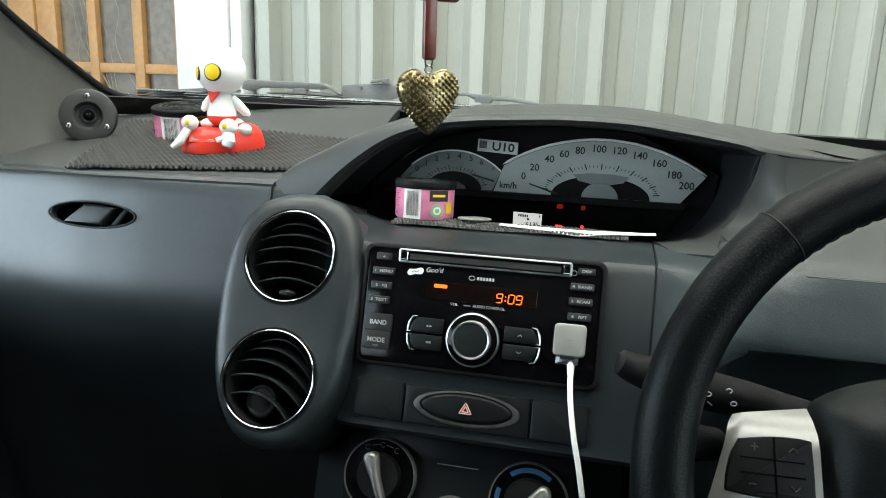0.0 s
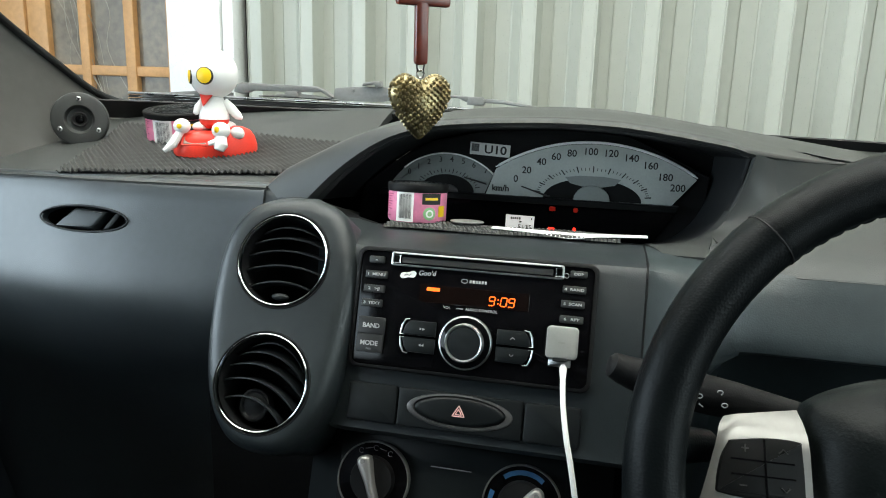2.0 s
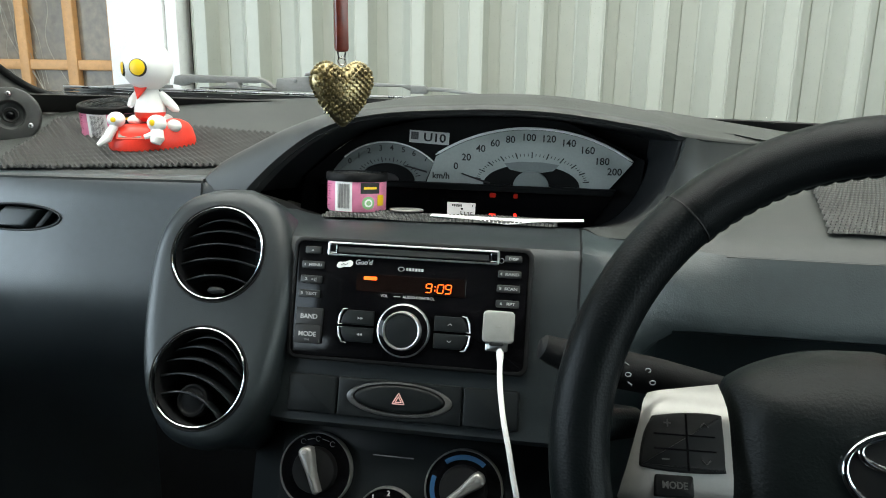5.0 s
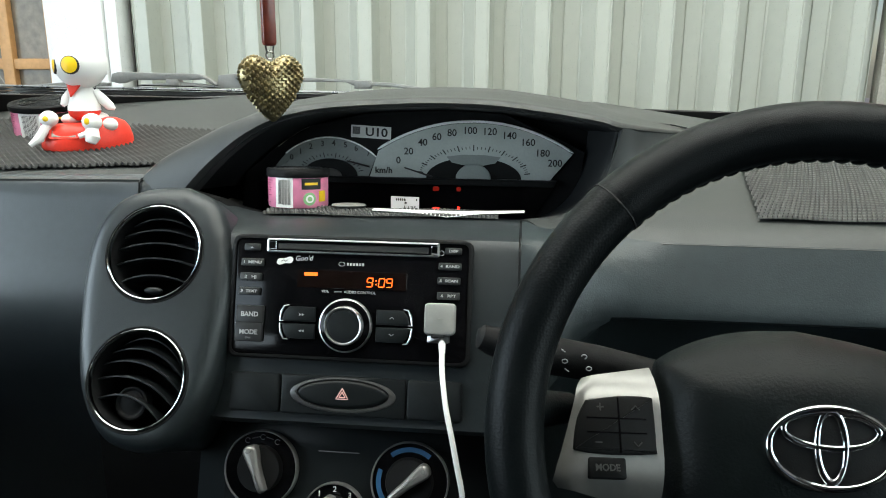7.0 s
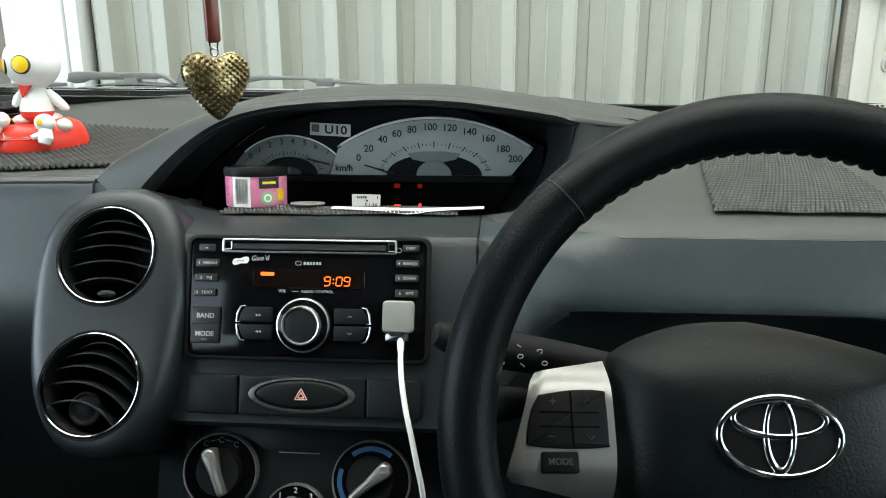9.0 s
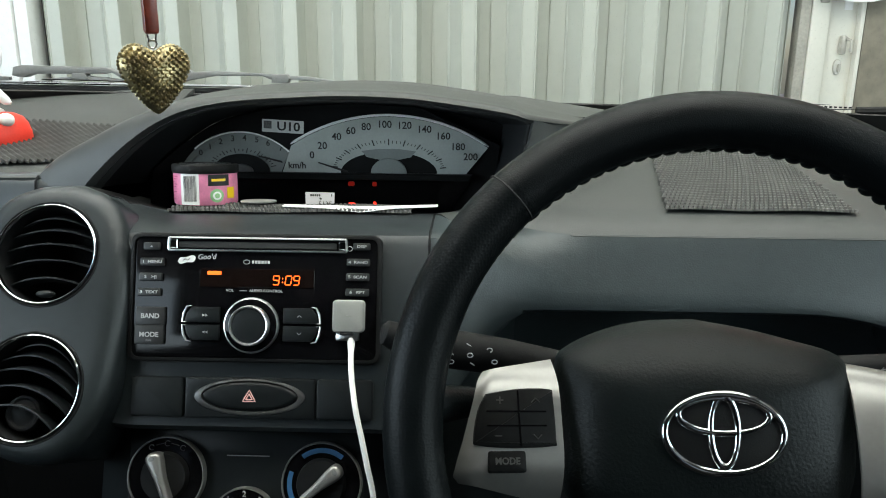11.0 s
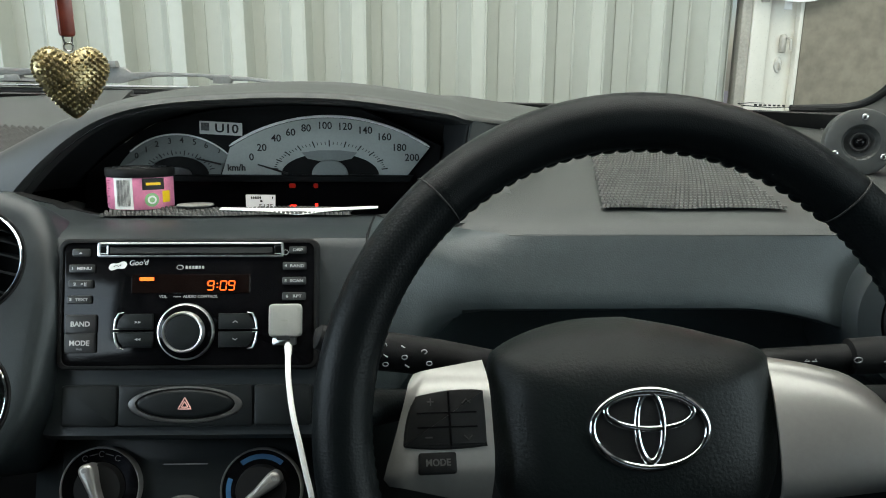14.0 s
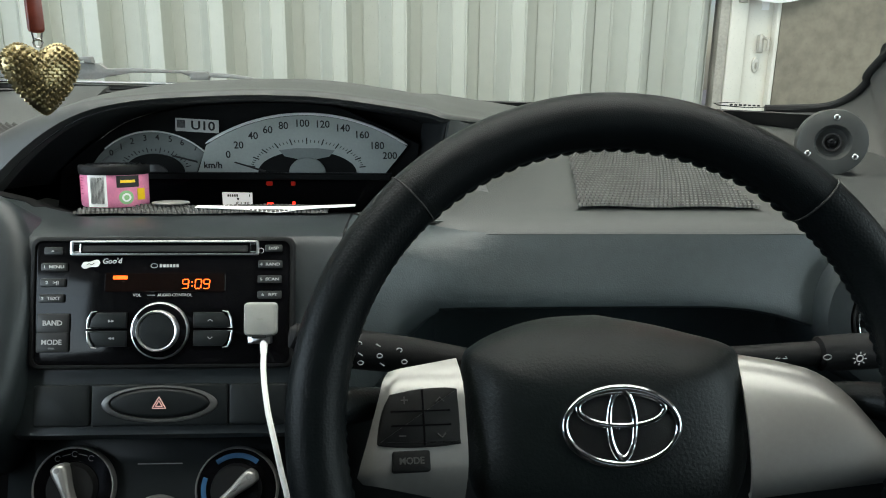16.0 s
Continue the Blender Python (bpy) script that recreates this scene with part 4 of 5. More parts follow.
# receiver plug and its cable
plug = thing("usb_plug", RAD @ pose(*uv(415, 145), 0.004), "grey square plug pushed into the radio's socket", "plug")
part("cap", prism(rrect(0.0255, 0.0262, 0.0035), 0.0, 0.009, 0.0018, 3), GREYP, plug, "grey plastic cap")
part("cap_mark", prism(oval(0.003, 0.0007, n=16), 0.009, 0.0093), material("plug_print", (0.22, 0.22, 0.20), 0.6), plug)
part("collar", prism(rrect(0.018, 0.0065, 0.001, -0.001, -0.0165), -0.002, 0.0065, 0.001, 2), STEEL, plug, "metal collar")
part("clip", prism(rrect(0.011, 0.0035, 0.0008, -0.001, -0.0135), 0.001, 0.0085, 0.0008), RUBBER, plug)
cable = [(0.0815, -0.0375, 0.9255), (0.0825, -0.047, 0.9155), (0.0845, -0.056, 0.9035), (0.0885, -0.067, 0.886), (0.0940, -0.0755, 0.866), (0.0985, -0.081, 0.846), (0.1035, -0.085, 0.82), (0.106, -0.09, 0.77), (0.10, -0.11, 0.69), (0.08, -0.16, 0.62)]
solo("cable", tube(smooth_line(cable, 6), 0.00225, 12), WHITEP, "white charging cable hanging from the radio", "cable")
solo("cable_plug", tube([(0.0805, -0.0270, 0.9355), (0.0810, -0.0335, 0.9295), (0.0816, -0.0390, 0.9238)], [0.0033, 0.0031, 0.0026], 12), WHITEP, "white plug end of the charging cable", "plug")

# ---- row of blanks and the hazard switch ----
ROW = face(0, -0.0375, 0.8805, 0.32)
for a, b in ((-0.1005, -0.0565), (0.0525, 0.0985)):
    solo("blank_cover", moved(prism(rrect(b - a, 0.033, 0.003, (a + b) / 2, 0), -0.004, 0.0035, 0.002, 2), ROW), KEY, "blank dark plastic switch cover in the fascia", "cover", group="switch blanks")
haz = thing("hazard_switch", ROW, "oval black hazard switch with a red triangle", "switch")
part("plate", carved(prism(rrect(0.1065, 0.033, 0.002, -0.002, 0), -0.004, 0.003, 0.0015, 2), [prism(oval(0.0455, 0.0148, -0.002, 0.001), -0.02, 0.02)]), KEY, haz)
part("satin_oval", carved(prism(oval(0.0455, 0.0148, -0.002, 0.001, 48), -0.006, 0.0040, 0.0015, 2), [prism(oval(0.0395, 0.0125, -0.002, 0.0017, 48), -0.02, 0.02)]), SATIN, haz, "dark satin oval rim")
part("button", prism(oval(0.0395, 0.0124, -0.002, 0.0017, 48), -0.006, 0.0045, 0.004, 4), KEY, haz)
for r in (0.0060, 0.0031):
    tri_pts = [(-0.002 + r * math.cos(radians(a)), 0.0008 + r * math.sin(radians(a)), 0.0048) for a in (90, 210, 330)]
    part("triangle", tube([Vector(tri_pts[i]).lerp(Vector(tri_pts[(i + 1) % 3]), k / 6) for i in range(3) for k in range(6)], 0.00045, 6, True), REDTRI, haz, "red warning triangle")

# ---- heater dials ----
for cx, cz, r, blue, spin in ((-0.076, 0.809, 0.0325, False, 112), (0.055, 0.806, 0.0335, True, 41), (-0.009, 0.777, 0.027, False, 100)):
    d = thing("heater_dial", face(cx, -0.040 + (cz - 0.808) * 0.42, cz, 0.42), "round black heater dial with silver pointer grip" if r > 0.03 else "round black fan dial with white numbers", "dial", "heater dials")
    part("ring", lathe([(r - 0.0012, -0.012), (r, -0.012), (r, 0.0045), (r - 0.0004, 0.0052), (r - 0.0010, 0.0052), (r - 0.0014, 0.0045), (r - 0.0014, -0.012)], 64), SILVER, d, "thin bright ring")
    part("scale", lathe([(0.0, -0.012), (r - 0.0014, -0.012), (r - 0.0014, 0.0036), (0.6 * r, 0.0040), (0.0, 0.0040)], 64), PIANO, d)
    part("knob", lathe([(0.62 * r, 0.0040), (0.60 * r, 0.008), (0.57 * r, 0.0105), (0.0, 0.011)], 48), BLACK, d)
    grip = [(p.x, p.y) for p in smooth_line([(-0.56 * r, -0.10 * r), (0.0, -0.12 * r), (0.50 * r, -0.20 * r), (0.64 * r, -0.10 * r), (0.66 * r, 0.06 * r), (0.52 * r, 0.18 * r), (0.0, 0.12 * r), (-0.56 * r, 0.08 * r), (-0.56 * r, -0.10 * r)], 3)][:-1]
    g = part("grip", prism(grip, 0.008, 0.021, 0.003, 3), SILVER, d, "satin silver pointer grip")
    g.matrix_basis = pose(0, 0, 0, 0, 0, spin)
    m = part("grip_dot", prism(oval(0.0018, 0.0024, 0.52 * r, 0, 16), 0.0205, 0.0214), GREYINK, g)
    if blue:
        for a0, a1 in ((52, 128), (160, 215)):
            arc = oval(0.86 * r, 0.86 * r, 0, 0, 20, a0, a1) + oval(0.74 * r, 0.74 * r, 0, 0, 20, a0, a1)[::-1]
            part("colour_band", prism(arc, 0.0036, 0.0044), BLUE, d, "blue cold band")
    elif r > 0.03:
        for a in (60, 76, 90, 104, 120):
            if a in (76, 104):
                part("scale_mark", moved(prism(rrect(0.007, 0.0006, 0.0002), 0.0036, 0.0042), pose(0.82 * r * math.cos(radians(a)), 0.82 * r * math.sin(radians(a)), 0, 0, 0, a - 90)), GREYINK, d)
            else:
                part("scale_mark", tube([(0.82 * r * math.cos(radians(a)) + 0.0022 * math.cos(b), 0.82 * r * math.sin(radians(a)) + 0.0022 * math.sin(b), 0.0042) for b in steps(0.5, 5.5, 8)], 0.0003, 5), GREYINK, d)
    else:
        for k, a in enumerate((165, 128, 90, 52, 15)):
            lettering("figure", str(k), 0.0065, pose(0.80 * r * math.cos(radians(a)), 0.80 * r * math.sin(radians(a)), 0.0044), WHITEINK, d)
solo("climate_line", moved(prism(rrect(0.036, 0.0008, 0.0003), 0.0, 0.0008), face(-0.008, -0.0345, 0.826, 0.42)), GREYINK, "thin pale line printed between the heater dials", "print")

# ---- gauges ----
GM = face(0, 0.216, 0, 0.0)
gauges = thing("instrument_cluster", GM, "silver-faced speedometer and rev counter in a black cluster", "instrument cluster")
part("backing", prism([(-0.185, 0.975), (0.175, 0.975), (0.205, 1.03), (0.208, 1.06), (0.12, 1.100), (0.05, 1.1035), (-0.03, 1.099), (-0.09, 1.085), (-0.14, 1.058), (-0.175, 1.03)], -0.02, -0.002), BLACK, gauges)
SR, SX, SZ = 0.1965, 0.0875, 0.8946
sp_arc = [(SX + SR * math.sin(radians(a)), SZ + SR * math.cos(radians(a))) for a in steps(33.5, -33.2, 40)]
part("speed_dial", prism([(-0.030, 1.0285), (0.172, 1.0285)] + [(SX + (x - SX) * 0.993, SZ + (z - SZ) * 0.993) for x, z in sp_arc], -0.002, 0.001), DIAL, gauges, "silver speedometer face")
part("dial_rim", tube([(x, y + 0.0006, 0.0012) for x, y in sp_arc], [0.0004] + [0.0014] * 39 + [0.0004], 6), RIM, gauges, "chrome rim with its reflection painted pale")
TR, TX, TZ = 0.078, -0.0755, 0.9935
t_arc = [(TX + TR * math.sin(radians(a)), TZ + TR * math.cos(radians(a))) for a in steps(43, -64, 32)]
part("rev_dial", prism([(-0.1465, 1.0285), (-0.032, 1.0285)] + t_arc, -0.003, -0.0008), DIALDARK, gauges, "rev counter face, darker grey than the speedometer")
part("dial_rim", tube([(x, y + 0.0005, 0.0) for x, y in t_arc[:26]], 0.0009, 6), RIM, gauges, "chrome rim with its reflection painted pale")
part("needle_shade", prism(oval(0.053, 0.0235, SX, 1.0288, 30, 0, 180), 0.0, 0.0016), BLACK, gauges)
# the grey band across the black is a reflection painted as a flat piece
part("reflection_band", prism([(SX - 0.03, 1.053), (SX - 0.024, 1.0465), (SX - 0.010, 1.0435), (SX + 0.010, 1.0435), (SX + 0.024, 1.0465), (SX + 0.03, 1.053), (SX + 0.012, 1.0553), (SX - 0.012, 1.0553)][::1], 0.0014, 0.0021), DIALDARK, gauges)
part("needle_hub", prism(oval(0.0195, 0.0165, SX, 1.0288, 24, 0, 180), 0.0016, 0.005, 0.001, 2), DIALDARK, gauges, "grey hub")
part("needle_shade", prism(oval(0.0315, 0.0195, TX, 1.0288, 24, 0, 180), -0.0004, 0.0012), BLACK, gauges)
part("needle_hub", prism(oval(0.0135, 0.0085, TX, 1.0288, 20, 0, 180), 0.0012, 0.004, 0.001, 2), SATIN, gauges, "grey hub")
for a in steps(8, 172, 40):
    big = round((a - 8) / 4.1) % 4 == 0
    ca, sa = math.cos(radians(a)), math.sin(radians(a))
    l = 0.0068 if big else 0.0030
    part("tick", moved(prism(rrect(0.0012 if big else 0.0007, l, 0.0001), 0.0008, 0.0014), pose(SX + 0.0600 * ca, 1.0288 + 0.0320 * sa + 0.002, 0, 0, 0, math.degrees(math.atan2(sa * 0.8, ca)) - 90)), INK, gauges, smooth=False)
for a in steps(15, 165, 21):
    big = round((a - 15) / 7.14) % 3 == 0
    ca, sa = math.cos(radians(a)), math.sin(radians(a))
    part("tick", moved(prism(rrect(0.0009, 0.0055 if big else 0.0024, 0.0001), -0.001, -0.0003), pose(TX + 0.0365 * ca, 1.0288 + 0.0235 * sa, 0, 0, 0, math.degrees(math.atan2(sa * 0.8, ca)) - 90)), INK, gauges, smooth=False)
for word, (x, y) in zip(range(0, 201, 20), ((0.0033, 1.0476), (0.0149, 1.0578), (0.0308, 1.0679), (0.0465, 1.0743), (0.0633, 1.0788), (0.0832, 1.0815), (0.1048, 1.0806), (0.1263, 1.0766), (0.1467, 1.0695), (0.1629, 1.0581), (0.1767, 1.0473))):
    lettering("figure", str(word), 0.0108, pose(x, y, 0.0013), INK, gauges, stretch=0.98, bold=0.012)
for word, (x, y) in enumerate(((-0.1201, 1.0488), (-0.1093, 1.0553), (-0.0973, 1.0612), (-0.0835, 1.0645), (-0.0706, 1.0653), (-0.0571, 1.0636), (-0.045, 1.06), (-0.0311, 1.0546))):
    lettering("figure", str(word), 0.0088, pose(x, y, -0.0004), INK, gauges, bold=0.012)
lettering("print", "km/h", 0.0098, pose(-0.0135, 1.0362, 0.0013), INK, gauges)
part("needle", prism([(SX - 0.078, 1.0395), (SX - 0.077, 1.0405), (SX - 0.045, 1.0310), (SX - 0.046, 1.0290)][::-1], 0.002, 0.0032), INK, gauges)
part("needle", prism([(TX + 0.046, 1.0390), (TX + 0.0455, 1.0410), (TX + 0.02, 1.0470), (TX + 0.02, 1.0455)], 0.001, 0.0024), INK, gauges)
part("divider_bar", prism([(-0.155, 1.0225), (0.176, 1.0215), (0.179, 1.0285), (-0.15, 1.029)], -0.002, 0.009, 0.001), BLACK, gauges)
part("lower_window", prism([(-0.16, 0.978), (0.15, 0.978), (0.178, 1.0215), (-0.155, 1.0225)], -0.004, 0.0), PIANO, gauges, "gloss black message window")
lcd = part("trip_display", prism([(-0.0060, 0.9885), (0.0258, 0.9885), (0.0265, 1.0062), (-0.0057, 1.0066)], -0.001, 0.0008), LCD, gauges, "lit white trip display")
lettering("figure", "5135", 0.0072, pose(0.0160, 0.9935, 0.0011), GREYINK, lcd, stretch=1.1)
for k in range(5):
    part("fuel_bar", prism(rrect(0.0017, 0.0028, 0.0002, 0.0005 + k * 0.0024, 1.0032), 0.0006, 0.0012), INK, lcd)
part("pump_mark", prism(rrect(0.0026, 0.0022, 0.0003, 0.011, 0.9995), 0.0006, 0.0012), INK, lcd)
part("fuel_bar", prism(rrect(0.0012, 0.0028, 0.0002, 0.0235, 1.0032), 0.0006, 0.0012), INK, lcd)
part("warning_lamp", prism(rrect(0.0078, 0.0042, 0.0016, 0.0456, 0.9932), 0.0, 0.0009), REDLED, gauges, "glowing red warning lamp")
part("warning_lamp", prism(rrect(0.0032, 0.0058, 0.0012, 0.0712, 0.9938), 0.0, 0.0009), REDLED, gauges, "glowing red warning lamp")
# reflections of the two red lamps, built as faintly glowing patches
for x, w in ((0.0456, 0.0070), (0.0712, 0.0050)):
    part("painted_reflection", prism(rrect(w, 0.0050, 0.0015, x, 1.0165), 0.0, 0.0009), REDDIM, gauges, "dim red patch painted for the lamp's reflection")
label = thing("label_sticker", face(-0.0268, 0.213, 1.0787, 0.0, 0, -3), "silver label sticker with printed letters on the cluster", "sticker")
part("label", prism(rrect(0.0450, 0.0136, 0.0006), 0, 0.0008), STICKER, label)
part("print_patch", prism(rrect(0.0085, 0.0082, 0.0003, -0.0165, 0.001), 0.0007, 0.0011), material("grey_print", (0.10, 0.10, 0.10), 0.6, vary=0.6, patch=700), label)
lettering("print", "U10", 0.0130, pose(0.0062, -0.0002, 0.0010), INK, label, stretch=1.15, bold=0.02)

# ---- steering wheel ----
WM = face(0.320, -0.203, 0.95, 0.40)
wheel = thing("steering_wheel", WM, "black leather steering wheel with silver spokes", "steering wheel")
RR = 0.1778
rim_rows = []
for a in steps(0, 2 * math.pi, 128)[:-1]:
    c, s = math.cos(a), math.sin(a)
    sect = []
    for k in range(20):
        b = 2 * math.pi * k / 20
        rr, zz = 0.0172 * math.cos(b), 0.0175 * math.sin(b)
        sect.append(((RR + rr) * c, (RR + rr) * s, zz))
    rim_rows.append(sect)
rim_rows.append(rim_rows[0])
bm = loft(rim_rows, True)
bmesh.ops.remove_doubles(bm, verts=bm.verts, dist=1e-6)
for f in bm.faces:
    at = f.calc_center_median()
    deg = math.degrees(math.atan2(at.y, abs(at.x)))
    f.material_index = 1 if -42 < deg < 46.5 else 0
rim = part("rim", bm, [LEATHER, PERFO], wheel, "black leather rim")
for a in (46.5, 133.5, 318, 222):
    c, s = math.cos(radians(a)), math.sin(radians(a))
    part("leather_joint", tube([((RR + 0.0174 * math.cos(b)) * c, (RR + 0.0174 * math.cos(b)) * s, 0.0177 * math.sin(b)) for b in steps(0, 6.283, 24)[:-1]], 0.0006, 6, True), RUBBER, rim)
beads = []
for a in steps(48, 132, 26):
    c, s = math.cos(radians(a)), math.sin(radians(a))
    bm = bmesh.new()
    bmesh.ops.create_icosphere(bm, subdivisions=2, radius=1.0)
    beads.append((moved(bm, pose((RR - 0.0160) * c, (RR - 0.0160) * s, -0.004, 0, 0, a) @ Matrix.Diagonal((0.0020, 0.0046, 0.006, 1))), 0))
for a0, a1 in ((136, 215), (-35, 44)):
    for a in steps(a0, a1, 34):
        c, s = math.cos(radians(a)), math.sin(radians(a))
        bm = bmesh.new()
        bmesh.ops.create_icosphere(bm, subdivisions=1, radius=1.0)
        beads.append((moved(bm, pose((RR - 0.0160) * c, (RR - 0.0160) * s, -0.004, 0, 0, a) @ Matrix.Diagonal((0.0015, 0.0034, 0.005, 1))), 0))
st = part("stitching", merged(beads), LEATHER, rim)
st["kind"] = "stuff"
# airbag cover: a cushion that swells towards the driver
hub_line = [(p.x, 0.95 * p.y) for p in smooth_line([(0.0, 0.066), (-0.034, 0.064), (-0.062, 0.056), (-0.083, 0.045), (-0.090, 0.034), (-0.091, 0.0), (-0.088, -0.040), (-0.070, -0.075), (-0.035, -0.090), (0.0, -0.092), (0.035, -0.090), (0.070, -0.075), (0.088, -0.040), (0.091, 0.0), (0.090, 0.034), (0.083, 0.045), (0.058, 0.053), (0.032, 0.060), (0.0, 0.066)], 4)][:-1]
rows = [[(x, y, -0.060) for x, y in hub_line]]
for k, h in ((1.0, -0.048), (0.990, -0.040), (0.962, -0.033), (0.90, -0.0255), (0.80, -0.0195), (0.70, -0.0160), (0.58, -0.0138), (0.46, -0.0124), (0.34, -0.0115), (0.20, -0.0110)):
    rows.append([(x * k, y * k, h - 7.0 * max(0.0, y * k - 0.012) ** 2 - 4.0 * min(0.0, y * k + 0.035) ** 2) for x, y in hub_line])
part("airbag_cover", loft(rows, True, True), HUB, wheel, "grained black airbag cover")
col = thing("steering_column", WM, "black plastic steering column shroud", "column")
part("shroud", moved(loft([[(x * k, y * k - d * 0.2, -d) for x, y in rrect(0.15, 0.13, 0.04, 0, -0.01, 6)] for d, k in ((0.025, 0.7), (0.05, 0.95), (0.10, 1.0), (0.25, 1.0))], True, True), pose(0, 0, 0)), BLACK, col)
# badge
em = part("badge", moved(prism(oval(0.0350, 0.0232, n=48), 0.0, 0.0065, 0.0015, 2), pose(0.001, -0.005, -0.0165)), BLACK, wheel)
for a, b, cx, cy, r in ((0.0340, 0.0222, 0.0, 0.0, 0.0023), (0.0260, 0.0100, 0.0, 0.0101, 0.0020), (0.0078, 0.0196, 0.0, 0.0012, 0.0021)):
    pts = [(0.001 + cx + a * math.cos(t), -0.005 + cy + b * math.sin(t), -0.0098) for t in steps(0, 2 * math.pi, 110)[:-1]]
    part("badge_ring", tube(pts, [r * (0.8 + 0.35 * abs(math.sin(t * 1.0 + 0.6))) for t in steps(0, 2 * math.pi, 110)[:-1]], 16, True), BADGE, em, "chrome oval of the badge")
# spokes: the left one carries switches, the right one is a plain rounded shell
for sx in (-1, 1):
    if sx < 0:
        rows = []
        for v in steps(0, 1, 20):
            left, row = curve_at([(0.0, -0.1455), (0.05, -0.1490), (0.2, -0.1468), (0.6, -0.1390), (0.93, -0.1325), (1.0, -0.1285)], v), []
            for u in steps(0, 1, 12):
                x = left + (-0.084 - left) * u
                foot, top = -0.034 - 0.013 * (x + 0.1455) / 0.0615, 0.0285 + 0.0085 * (x + 0.1285) / 0.0445
                y = foot + (top - foot) * v
                z = curve_at([(-0.047, -0.020), (-0.036, -0.009), (-0.028, -0.0035), (-0.018, -0.0008), (0.012, 0.0), (0.020, -0.0015), (0.028, -0.0055), (0.037, -0.0125)], y)
                row.append((x, y, z - 0.005 * max(0.0, 1 - 6 * u) ** 2))
            rows.append(row)
        body = sheet(rows, 0.010, (0, 0, 1))
    else:
        rows = []
        for u in steps(0, 1, 14):
            x = 0.079 + 0.086 * u
            top, foot = curve_at([(0.079, 0.0385), (0.105, 0.0340), (0.1247, 0.0290), (0.1335, 0.0238), (0.1438, 0.0150), (0.157, -0.005), (0.165, -0.022)], x), -0.048 + 0.012 * u
            rows.append([(x, (top + foot) / 2 + (top - foot) / 2 * math.sin(a), -0.016 + 0.020 * math.cos(a) ** 0.8 - 0.006 * u * u) for a in [radians(k) for k in range(-88, 89, 11)]])
        body = sheet(rows, 0.003, (0, 0, 1))
    sp = part("spoke", body, SILVER, wheel, "satin silver spoke")
    # dished: the spokes lean back towards the hub and at their top
    sp.matrix_basis = pose(sx * 0.1175 if sx < 0 else 0.1130, 0.001, -0.0145, -15, -sx * 11, 0) @ Matrix.Diagonal((1.0, 1.04, 1.0, 1)) @ pose(-sx * 0.1115, 0, 0)
    root = [(sx * 0.180, 0.004, -0.012), (sx * 0.169, 0.006, -0.022), (sx * 0.157, 0.007, -0.035), (sx * 0.144, 0.007, -0.048)]
    part("spoke_root", tube(smooth_line(root, 4), [0.0135 - 0.0003 * k for k in range(13)], 14), PERFO, wheel, "black leather where the spoke meets the rim")
    if sx < 0:
        pad = [(p.x, p.y) for p in smooth_line([(-0.128, 0.0135), (-0.110, 0.0165), (-0.0925, 0.0165), (-0.0905, 0.012), (-0.0905, -0.012), (-0.0925, -0.0155), (-0.115, -0.0165), (-0.133, -0.0150), (-0.1355, -0.0115), (-0.1325, 0.004), (-0.128, 0.0135)], 3)][:-1]
        pad = [(-0.0905 + (x + 0.0905) * 1.10 + 0.002, y) for x, y in pad][::-1]
        blk = part("switch_pad", prism(pad, -0.012, 0.0012, 0.0015, 2), SWITCH, sp, "black switch pad")
        part("gap", prism(rrect(0.0010, 0.031, 0.0003, -0.1105, 0.0), -0.002, 0.0016), PIANO, blk)
        for gy in (0.0035, -0.0045):
            part("gap", prism(rrect(0.036, 0.0008, 0.0003, -0.112, gy), -0.002, 0.0015), PIANO, blk)
        part("mark", merged([(prism(rrect(0.0042, 0.0007, 0.0001, -0.1215, 0.0098), 0.001, 0.0017), 0), (prism(rrect(0.0007, 0.0042, 0.0001, -0.1215, 0.0098), 0.001, 0.0017), 0)]), DIMINK, blk)
        part("mark", prism(rrect(0.0042, 0.0007, 0.0001, -0.1235, -0.0100), 0.001, 0.0017), DIMINK, blk)
        for s, y in ((1, 0.0098), (-1, -0.0105)):
            part("mark", tube([(-0.1025, y - s * 0.0012, 0.0016), (-0.1000, y + s * 0.0012, 0.0016), (-0.0975, y - s * 0.0012, 0.0016)], 0.0004, 5), DIMINK, blk)
        mk = part("mode_button", prism(rrect(0.0225, 0.0118, 0.0015, -0.1185, -0.0236), -0.012, -0.0002, 0.0012, 2), SWITCH, sp, "black oblong button")
        lettering("print", "MODE", 0.0052, pose(-0.1185, -0.0236, 0.0), DIMINK, mk)

